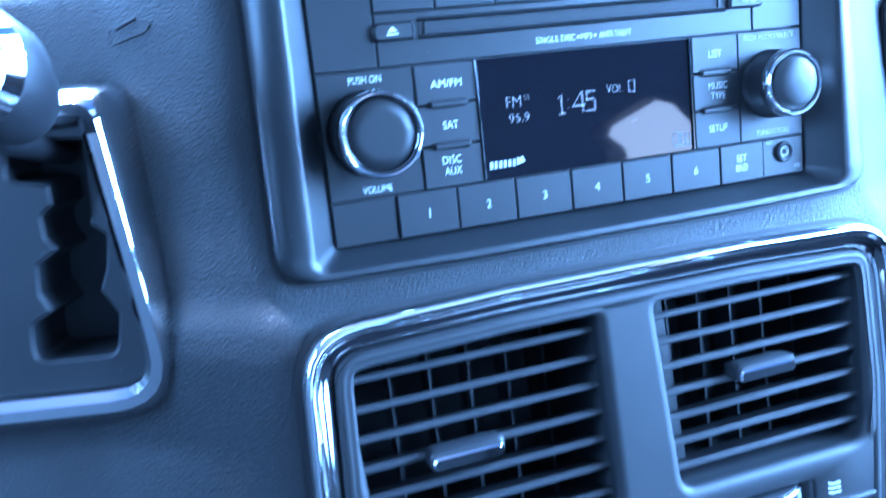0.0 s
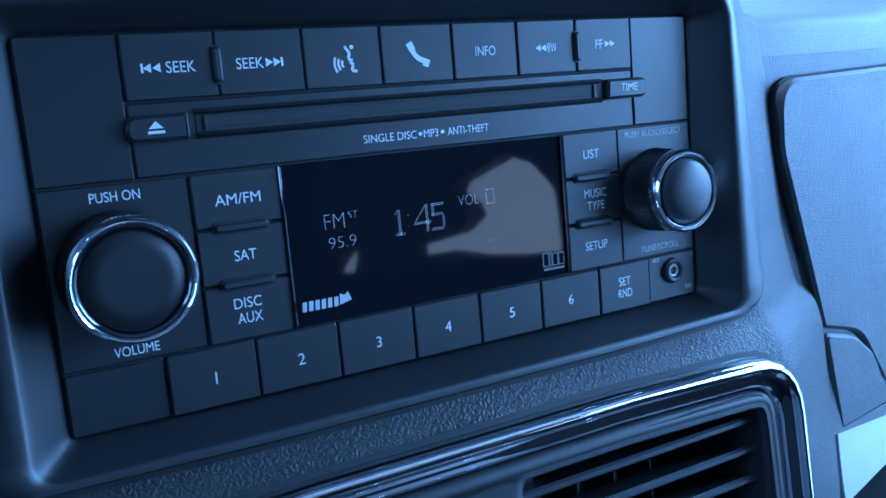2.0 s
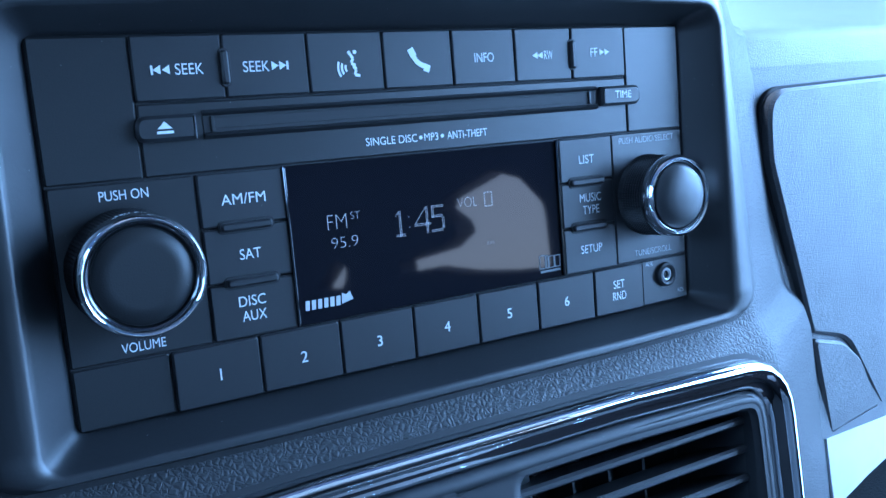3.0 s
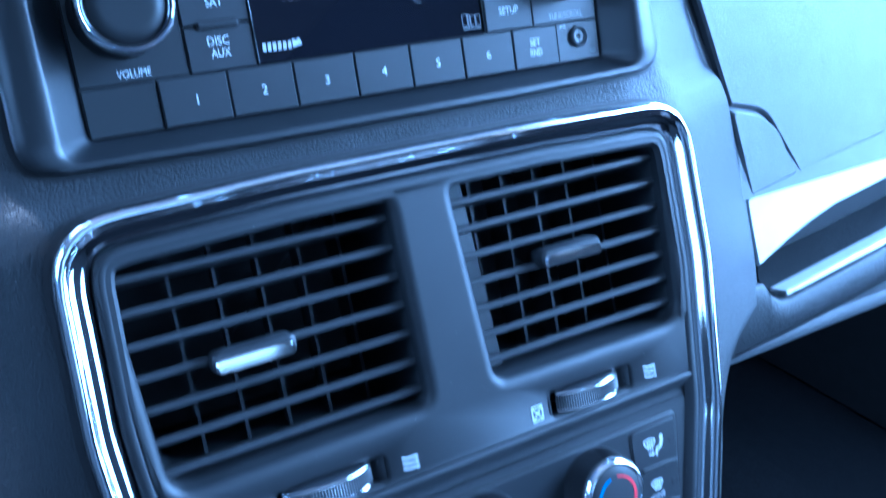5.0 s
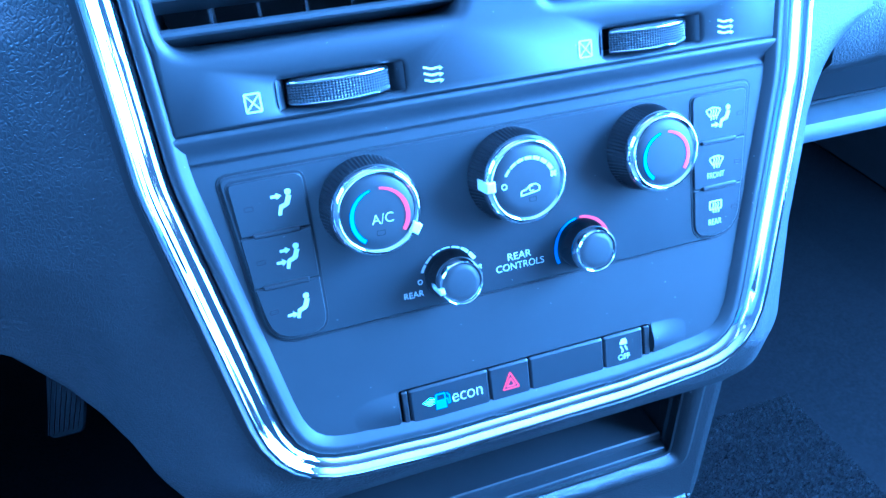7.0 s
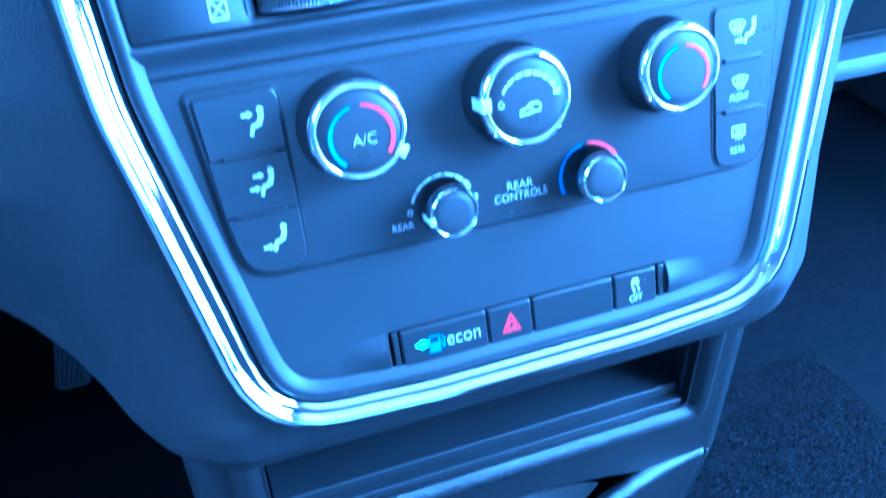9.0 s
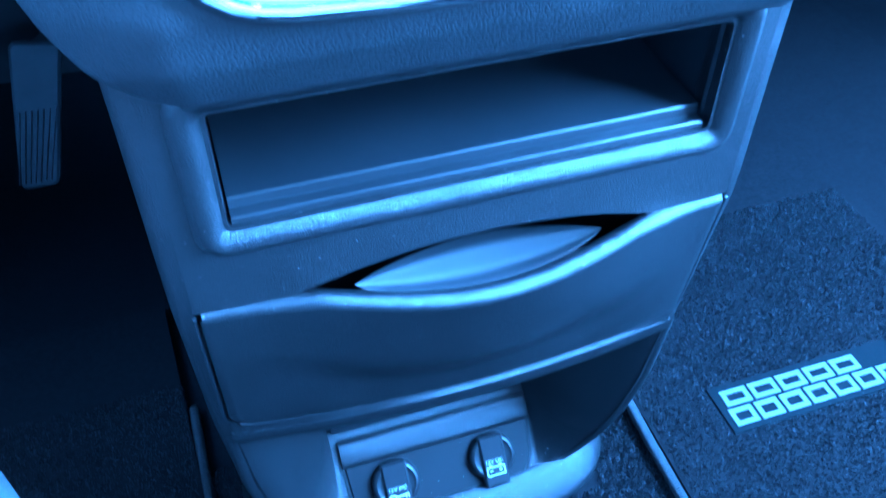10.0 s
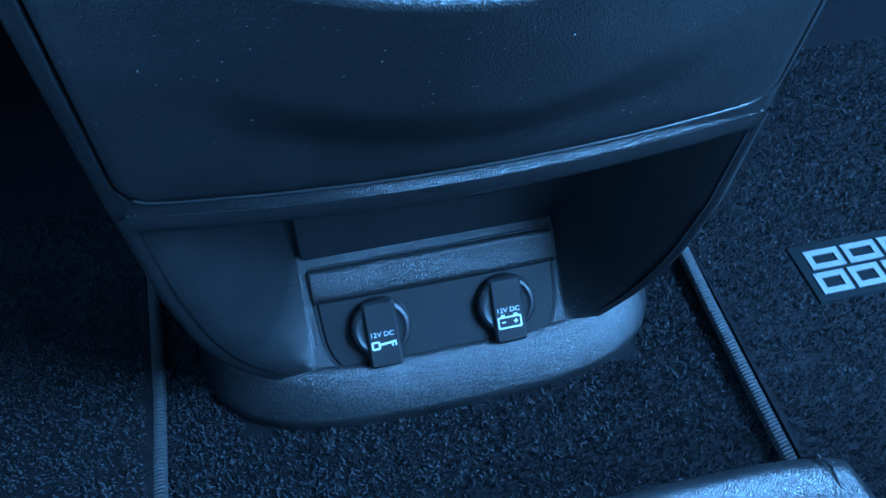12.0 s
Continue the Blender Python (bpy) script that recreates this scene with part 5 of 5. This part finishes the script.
def drawer_face():
    bm = bmesh.new()
    nx, nz = 72, 34
    rows = []
    for k in range(nz + 1):
        row = []
        for i in range(nx + 1):
            lift = max(0.0, 0.009 - k * 0.0024)
            x = (-1 + 2 * i / nx) * (0.1062 - (0.009 - math.sqrt(max(0.0, 0.009 ** 2 - lift ** 2))) * 0.85)
            z = DRAWER_Z0 + 0.0012 + (lip_z(x) - 0.0012 - DRAWER_Z0 - 0.0012) * k / nz
            row.append(bm.verts.new((x, drawer_y(x, z), z)))
        rows.append(row)
    # rolled top lip
    base = rows[-1]
    for dy, dz in [(0.0010, 0.0018), (0.0030, 0.0030), (0.0056, 0.0032), (0.0085, 0.0016), (0.0100, -0.004), (0.0105, -0.012)]:
        rows.append([bm.verts.new(v.co + Vector((0, dy, dz))) for v in base])
    for a, b in zip(rows, rows[1:]):
        for i in range(nx):
            bm.faces.new((a[i], a[i + 1], b[i + 1], b[i]))
    # edges back into the console
    low = rows[0]
    nxt = [bm.verts.new(v.co + Vector((0, 0.0010, -0.0009))) for v in low]
    far = [bm.verts.new(v.co + Vector((0, 0.012, -0.0010))) for v in low]
    for a, b in ((low, nxt), (nxt, far)):
        for i in range(nx):
            bm.faces.new((a[i], a[i + 1], b[i + 1], b[i]))
    for col, s in ((0, -1), (nx, 1)):
        edge = [r[col] for r in rows[:nz + 1]]
        a = [bm.verts.new(v.co + Vector((s * 0.0009, 0.0010, 0))) for v in edge]
        b = [bm.verts.new(v.co + Vector((s * 0.0010, 0.012, 0))) for v in edge]
        for p, q in ((edge, a), (a, b)):
            for i in range(len(edge) - 1):
                bm.faces.new((p[i], p[i + 1], q[i + 1], q[i]))
    return bm


part("drawer_front", drawer_face(), CONSOLE, drawer, smooth=50)
def tongue():
    """A curved fan with two soft ridges along it."""
    rows = []
    for k in range(15):
        t = k / 14
        ripple = 0.0009 * math.sin(2 * math.pi * 1.6 * t + 0.4)
        rows.append([(-0.049 + 0.104 * i / 28, -0.0610 + (-0.0095 + 0.0200 * t) * q, 0.2562 + (-0.0112 + 0.0138 * t ** 1.15 + ripple) * q) for i, q in [(i, math.sin(math.pi * i / 28) ** 0.8) for i in range(29)]])
    return stack(rows, False, False, closed=False)


part("grip_tongue", tongue(), CONSOLE_SMOOTH, drawer, "smooth curved finger grip", smooth=80)
part("grip_back", stack([[(-0.041 + 0.017 * v + (0.086 - 0.052 * v ** 0.7) * i / 20, -0.0505 - 0.0145 * v ** 1.4, 0.2560 + 0.0025 * math.sin(math.pi * i / 20) + 0.0200 * v) for i in range(21)] for v in (0.0, 0.25, 0.5, 0.75, 1.0)], False, False, closed=False), CONSOLE_SMOOTH, drawer, "sloping back of the finger grip", smooth=80)
part("drawer_box", slab(-0.1085, 0.1085, -0.032, 0.05, 0.176, 0.284), GAP, drawer, "dark inside of the drawer")
EDGE = [(-0.1088, 0.2625), (-0.1088, 0.235), (-0.1088, 0.21)] + [(-0.0978 - 0.0110 * math.cos(a), DRAWER_Z0 + 0.0092 - 0.0110 * math.sin(a)) for a in [math.pi / 2 * i / 8 for i in range(9)]] + [(-0.085 + 0.017 * i, DRAWER_Z0 - 0.0018) for i in range(6)]
EDGE = EDGE + [(-x, z) for x, z in reversed(EDGE[:-1])]
part("seam_edge", tube([(x, cyx(x, z) - 0.0002, z) for x, z in EDGE], 0.0009, 8), CONSOLE_SMOOTH, console, "fine moulded edge round the drawer", smooth=60)

# recess with the power sockets
BACK_Y = [(0.010, -0.0355), (0.0173, -0.0298), (0.0585, 0.0046), (0.0600, 0.0070), (0.0612, 0.0125), (0.17, 0.0130)]
CHEEK_W = [(0.010, 0.068), (0.025, 0.0800), (0.040, 0.0890), (0.060, 0.0970), (0.085, 0.1025), (0.12, 0.1065), (0.170, 0.1085)]


def scoop():
    """The hollow under the drawer: broad cheeks run in from both sides, a ledge steps behind the socket panel and dies out into them."""
    rows = []
    for z in [0.010, 0.014, 0.018, 0.024, 0.030, 0.038, 0.046, 0.051, 0.0545, 0.0565, 0.0578, 0.0586, 0.0600, 0.063, 0.070, 0.085, 0.10, 0.12, 0.14, 0.155, 0.1685]:
        w, yf = interp(z, CHEEK_W), cy(z)
        xi = max(0.0615, w - 0.036)
        side = [w - (w - xi) * i / 26 for i in range(26)]
        xs_ = [-x for x in side] + [-xi + 2 * xi * i / 60 for i in range(61)] + side[::-1]
        row = []
        for x in xs_:
            s = min(1.0, (w - abs(x)) / (w - xi))
            q = interp(abs(x), [(0.0620, 1.0), (0.0690, 0.55), (0.0760, 0.12), (0.0820, 0.0)])
            yb = interp(z, BACK_Y)
            yb = q * yb + (1 - q) * min(yb, 0.0035)
            row.append((x, yf + (yb - yf) * (0.12 * s + 0.88 * s ** 2.1), z))
        rows.append(row)
    return stack(rows, False, False, closed=False)


part("recess", scoop(), CONSOLE, console, "open hollow over the sockets", smooth=50)


def cheek(sign):
    rows = []
    for z in np.linspace(0.010, 0.171, 26):
        w, wo = interp(z, CHEEK_W), interp(z, CW)
        y = cy(z)
        rows.append([(sign * w, y, z), (sign * (w + 0.0015), y - 0.0003, z), (sign * (w + 0.0035), y + 0.0006, z), (sign * max(w + 0.0045, wo - 0.002), y + 0.004, z), (sign * max(w + 0.005, wo), y + 0.010, z)])
    return stack(rows, False, False, closed=False)


for sgn in (-1, 1):
    part("cheek_rim", cheek(sgn), CONSOLE, console, smooth=60)
part("shelf_edge", stack([[(x, y - 0.0099 * max(0.0, 1 - (x / 0.112) ** 2) * k, z) for y, z, k in ((-0.0480, 0.1726, 1), (-0.0519, 0.1724, 1), (-0.0521, 0.1668, 1), (-0.0510, 0.1646, 1), (-0.0485, 0.1634, 1), (-0.020, 0.1634, 0.5), (0.013, 0.1636, 0))] for x in [-0.1085 + 0.217 * i / 32 for i in range(33)]], True, True), CONSOLE, console, "shelf over the hollow", smooth=60)
part("flap_seam", stack([[(x, y, z) for x, z in rrect(-0.0600, 0.0610, 0.0605, 0.1640, 0.001, 2)] for y in (0.0112, 0.016)], True), GAP, console, "dark joint round the flap")
part("back_flap", stack([[(x, y, z) for x, z in rrect(-0.0590, 0.0600, 0.0625, 0.1640, 0.001, 2)] for y in (0.0095, 0.016)], True), CONSOLE_SMOOTH, console, "smooth flap at the back of the recess")

SOCKET = pose(0, -0.0105, 0.0375, -40, 0, 0)
sockets = thing("socket_panel", SOCKET, "dark sloping panel with two capped power sockets", "socket panel")
PAN = rounded([(-0.0545, -0.0290, 0.026), (0.0570, -0.0290, 0.026), (0.0600, 0.0270, 0.002), (-0.0575, 0.0270, 0.002)], 9)
part("seam", key(offset(PAN, -0.0011), -0.0023, 0.004, 0.0001), GAP, sockets, "dark shadow gap")
part("panel", key(PAN, -0.0032, 0.004, 0.0014), SOCKET_FACE, sockets)
part("panel_ledge", stack([[(x, y - 0.0012 * (1 - (x / 0.06) ** 2), z) for y, z in ((-0.0028, 0.0105), (-0.0038, 0.0118), (-0.0044, 0.0140), (-0.0046, 0.0240), (-0.0040, 0.0262), (-0.0020, 0.0272))] for x in [-0.0570 + 0.1166 * i / 20 for i in range(21)]], True, True), CONSOLE, sockets, "grained band over the sockets", smooth=50)
for cx0, mk in ((-0.0285, "key"), (0.0325, "battery")):
    s = part("power_socket", lathe(cx0, -0.0050, [(0.0090, -0.0078), (0.0112, -0.0078), (0.0118, -0.0084), (0.0132, -0.0082), (0.0143, -0.0068), (0.0147, -0.0040), (0.0150, -0.0018)], 64), SOCKET_FACE, sockets, "round socket cap", smooth=50)
    tab = part("pull_tab", key(rrect(cx0 - 0.0078, cx0 + 0.0078, -0.0235, 0.0085, 0.002), -0.0095, -0.003, 0.0012), RUBBER, s, "dark pull tab")
    lettering("12V DC", cx0, -0.0072, 0.0023, -0.00965, tab, width=0.0108)
    if mk == "key":
        part("key_mark", flat(box_outline(cx0 - 0.0055, cx0 - 0.0022, -0.0140, -0.0108, 0.0009) + [bar(cx0 - 0.0022, -0.0122, cx0 + 0.0060, -0.0116, 0.0010), bar(cx0 + 0.0040, -0.0126, cx0 + 0.0040, -0.0138, 0.0008), bar(cx0 + 0.0056, -0.0124, cx0 + 0.0056, -0.0136, 0.0008)], -0.00965), PRINT, tab)
    else:
        part("battery_mark", flat(box_outline(cx0 - 0.0055, cx0 + 0.0055, -0.0160, -0.0108, 0.0008) + [bar(cx0 - 0.0040, -0.0100, cx0 - 0.0022, -0.0100, 0.0012), bar(cx0 + 0.0022, -0.0100, cx0 + 0.0040, -0.0100, 0.0012), bar(cx0 - 0.0040, -0.0132, cx0 - 0.0020, -0.0132, 0.0007), bar(cx0 + 0.0020, -0.0132, cx0 + 0.0040, -0.0132, 0.0007), bar(cx0 + 0.0030, -0.0142, cx0 + 0.0030, -0.0122, 0.0007)], -0.00965), PRINT, tab)


def base_outline(grow, z, front):
    pts = []
    for i in range(49):
        a = math.pi * i / 48
        c, q = math.cos(a), math.sin(a)
        pts.append(((0.1185 + grow) * math.copysign(abs(c) ** 0.62, c), 0.030 + (front - 0.030) * abs(q) ** 0.62, z))
    return pts


part("base_skirt", stack([base_outline(0.0, 0.0, -0.0475), base_outline(0.0, 0.0045, -0.0478), base_outline(-0.0015, 0.0075, -0.0465), base_outline(-0.0050, 0.0200, -0.0345), base_outline(-0.0065, 0.0228, -0.0310), base_outline(-0.0095, 0.0236, -0.0275), base_outline(-0.020, 0.0200, -0.020)], False, False, closed=False), CONSOLE, console, "textured skirt round the foot", smooth=50)

# ---- carpet, mats, pedal ----
def pile(name, area, holes, z, count, height, material, label, seed):
    rng = np.random.default_rng(seed)
    bm_v, bm_f = [], []
    x0, x1, y0, y1 = area
    xs, ys = rng.uniform(x0, x1, count), rng.uniform(y0, y1, count)
    for x, y, a, h, lx, ly in zip(xs, ys, rng.uniform(0, 3.14, count), rng.uniform(0.6, 1.25, count) * height, rng.normal(0, 0.0011, count), rng.normal(-0.0004, 0.0011, count)):
        if any(hx0 < x < hx1 and hy0 < y < hy1 for hx0, hx1, hy0, hy1 in holes):
            continue
        w = 0.0005
        k = len(bm_v)
        dx, dy = w * math.cos(a), w * math.sin(a)
        bm_v += [(x - dx, y - dy, z), (x + dx, y + dy, z), (x + lx, y + ly, z + h)]
        bm_f.append((k, k + 1, k + 2))
    me = bpy.data.meshes.new(name)
    me.from_pydata(bm_v, [], bm_f)
    me.materials.append(material)
    return tagged(new(name, me), label, "carpet", kind="stuff")


pile("carpet_pile", (-0.140, 0.150, -0.20, 0.05), [(-0.10, 0.10, -0.040, 0.06)], 0.0, 60000, 0.0030, FIBRE, "short dark carpet pile round the console foot", 3)


def floor_mat(name, outline, label):
    ob = thing(name, Matrix.Identity(4), label, "floor mat")
    bm = stack([[(x, y, 0.0085) for x, y in outline], [(x, y, 0.0005) for x, y in outline]])
    part("mat", bm, MAT_PILE, ob)
    return ob


def cord(points, r):
    """An overlocked edge: close stitches wound along a line that runs mainly in y."""
    loops, turns = [], 0
    for a, b in zip(points, points[1:]):
        a, b = Vector(a), Vector(b)
        n = max(2, int((b - a).length / 0.0009))
        for i in range(n):
            p = a.lerp(b, i / n)
            rr = r * (1.10 if turns % 2 else 0.84)
            turns += 1
            slant = 0.0006
            loops.append([(p.x + rr * math.cos(w), p.y + slant * math.cos(w), p.z + rr * math.sin(w)) for w in [2 * math.pi * k / 8 for k in range(8)]])
    return stack(loops, True, True)


right_mat = floor_mat("passenger_floor_mat", [(0.146, -0.22), (0.62, -0.22), (0.62, 0.575), (0.155, 0.575), (0.149, 0.05)], "dark carpet floor mat with corded edge and woven emblem")
part("binding", cord([(0.1425, -0.22, 0.0055), (0.1430, -0.10, 0.0058), (0.1440, -0.02, 0.0062), (0.1465, 0.05, 0.0070), (0.151, 0.16, 0.009)], 0.0036), BEAD, right_mat, "corded grey edge binding")
pile("mat_tufts", (0.150, 0.42, -0.20, 0.16), [(0.198, 0.348, -0.037, 0.002)], 0.0083, 75000, 0.0026, FIBRE, "short dark pile of the passenger floor mat", 5)
left_mat = floor_mat("driver_floor_mat", [(-0.60, -0.25), (-0.142, -0.25), (-0.141, 0.02), (-0.15, 0.20), (-0.60, 0.20)], "dark carpet floor mat on the driver side with corded edge")
part("binding", cord([(-0.1392, -0.25, 0.0055), (-0.1390, -0.06, 0.0057), (-0.1380, -0.01, 0.0060), (-0.1400, 0.10, 0.0060)], 0.0033), BEAD, left_mat, "corded grey edge binding")
pile("mat_tufts", (-0.34, -0.144, -0.20, 0.12), [(-0.375, -0.222, -0.035, 0.006)], 0.0083, 32000, 0.0026, FIBRE, "short dark pile of the driver floor mat", 7)


def emblem(parent, x0, y0, x1, y1, cut=0.0):
    e = part("emblem", stack([[(x0 - 0.002, y0 - 0.002, 0.0098), (x1 + 0.002, y0 - 0.002, 0.0098), (x1 + 0.002, y1 + 0.002, 0.0098), (x0 - 0.002, y1 + 0.002, 0.0098)], [(x0 - 0.003, y0 - 0.003, 0.0080), (x1 + 0.003, y0 - 0.003, 0.0080), (x1 + 0.003, y1 + 0.003, 0.0080), (x0 - 0.003, y1 + 0.003, 0.0080)]]), PATCH, parent, "woven emblem with pale plain bars")
    ym = (y0 + y1) / 2
    for row, (ya, yb, n, xa, xb) in enumerate([(ym + 0.0012, y1 - 0.0030, 5, x0 + 0.003, x0 + (x1 - x0) * 0.80), (y0 + 0.0020, ym - 0.0012, 7, x0 + 0.001, x1 - 0.002)]):
        w = (xb - xa) / n
        for i in range(n):
            xl, xr = xa + w * i + 0.0012, xa + w * (i + 1) - 0.0012
            bm = bmesh.new()
            for o in ((xl, ya, xr, ya + 0.0034), (xl, yb - 0.0034, xr, yb), (xl, ya + 0.0034, xl + 0.0034, yb - 0.0034), (xr - 0.0034, ya + 0.0034, xr, yb - 0.0034)):
                stack([[(o[0], o[1], 0.0106), (o[2], o[1], 0.0106), (o[2], o[3], 0.0106), (o[0], o[3], 0.0106)], [(o[0], o[1], 0.0096), (o[2], o[1], 0.0096), (o[2], o[3], 0.0096), (o[0], o[3], 0.0096)]], bm=bm)
            bmesh.ops.remove_doubles(bm, verts=bm.verts, dist=0.00005)
            part("emblem_bar", bm, THREAD, e)


emblem(right_mat, 0.2015, -0.0345, 0.3440, -0.0010)
emblem(left_mat, -0.3690, -0.0310, -0.2265, 0.0025)

pedal = thing("accelerator_pedal", pose(-0.205, 0.300, 0.122, -22, 0, 0), "dark ribbed rubber accelerator pedal", "pedal")
PED = rounded([(-0.0275, -0.047, 0.007), (0.0005, -0.047, 0.007), (0.029, 0.055, 0.006), (-0.006, 0.060, 0.006)], 5)
part("pad", key(PED, 0.0, 0.010, 0.002), PEDAL_RUBBER, pedal)
for i in range(7):
    u = (i + 0.8) / 7.6
    xb, xt = -0.029 + 0.028 * u, -0.006 + 0.035 * u
    part("rib", stack([[(xb - 0.0010, 0.001, -0.042), (xb, -0.0014, -0.042), (xb + 0.0010, 0.001, -0.042)], [(xb + (xt - xb) * 0.6 - 0.0010, 0.001, 0.010), (xb + (xt - xb) * 0.6, -0.0014, 0.010), (xb + (xt - xb) * 0.6 + 0.0010, 0.001, 0.010)]], True, True), PEDAL_RUBBER, pedal)
part("arm", slab(-0.004, 0.012, 0.006, 0.30, 0.03, 0.05), DEEP, pedal, "black pedal arm")

# ---- things between and beside the seats ----
bin_ = thing("floor_console", Matrix.Identity(4), "grey rounded front edge of the floor console between the seats", "console")


def console_tub():
    loops = []
    for w, y, z in [(0.100, -0.166, 0.0), (0.1035, -0.1535, 0.085), (0.1035, -0.1505, 0.108), (0.1020, -0.1530, 0.118), (0.098, -0.1590, 0.1215), (0.093, -0.1660, 0.1190), (0.090, -0.170, 0.110), (0.088, -0.172, 0.05)]:
        lp = []
        for i in range(33):
            u = -1 + 2 * i / 32
            lp.append((0.002 + w * math.copysign(1 - (1 - abs(u)) ** 1.6, u), y - 0.010 * abs(u) ** 4 - (0.10 * max(0, abs(u) - 0.93) / 0.07), z))
        loops.append(lp)
    return stack(loops, False, False, closed=False)


part("rim", console_tub(), CONSOLE, bin_, "smooth rounded rim", smooth=70)
part("rim_seam", tube([(0.0900, -0.1530, 0.112), (0.0915, -0.1560, 0.1195), (0.0925, -0.1620, 0.1222), (0.0930, -0.1680, 0.1195)], 0.0007, 6), GAP, bin_, "dark joint")
seat = thing("passenger_seat_base", Matrix.Identity(4), "grey plastic side shield of the passenger seat", "seat")
part("shield", stack([[(x, y, z) for x, y in rounded([(0.118 + g, -0.42, 0.01), (0.30, -0.42, 0.01), (0.30, -0.158 - g, 0.01), (0.118 + g, -0.166 - g, 0.018)], 6)] for g, z in ((0.004, 0.02), (0.0, 0.08), (0.0, 0.135), (0.006, 0.150), (0.016, 0.156))], False, True), LEATHER, seat, "smooth grey plastic shield", smooth=60)
part("slot", stack([[(x, y, z) for x, y in ((0.1275, -0.1830), (0.1312, -0.1836), (0.1252, -0.2050), (0.1215, -0.2044))] for z in (0.1540, 0.1572)], False, True), GAP, seat, "black slot for the seat track")
drv = thing("seat_cushion", Matrix.Identity(4), "grey leather edge of the driver seat cushion", "seat")
part("cushion", stack([[(x, y, z) for x, y in rounded([(-0.62, -0.75, 0.05), (-0.120 - g, -0.75, 0.03), (-0.122 - g, -0.225, 0.05), (-0.156 - g, -0.140, 0.03), (-0.225 - g, 0.000 - g, 0.05), (-0.62, 0.000 - g, 0.05)], 8)] for g, z in ((0.03, 0.0), (0.02, 0.13), (0.004, 0.17), (0.0, 0.21), (0.005, 0.240), (0.022, 0.256))], False, True), LEATHER, drv, smooth=70)
# Backrest out of view, added to shade the drawer's left half from the tailgate.
part("shading_backrest", stack([[(x, y + (z - 0.2) * -0.18, z) for x, y in rounded([(-0.60 + g, -0.92, 0.05), (-0.15 - g, -0.92, 0.05), (-0.15 - g, -0.77, 0.05), (-0.60 + g, -0.77, 0.05)], 6)] for g, z in ((0.02, 0.22), (0.0, 0.30), (0.0, 0.78), (0.03, 0.90), (0.08, 0.95))], True, True), LEATHER, drv, smooth=70)
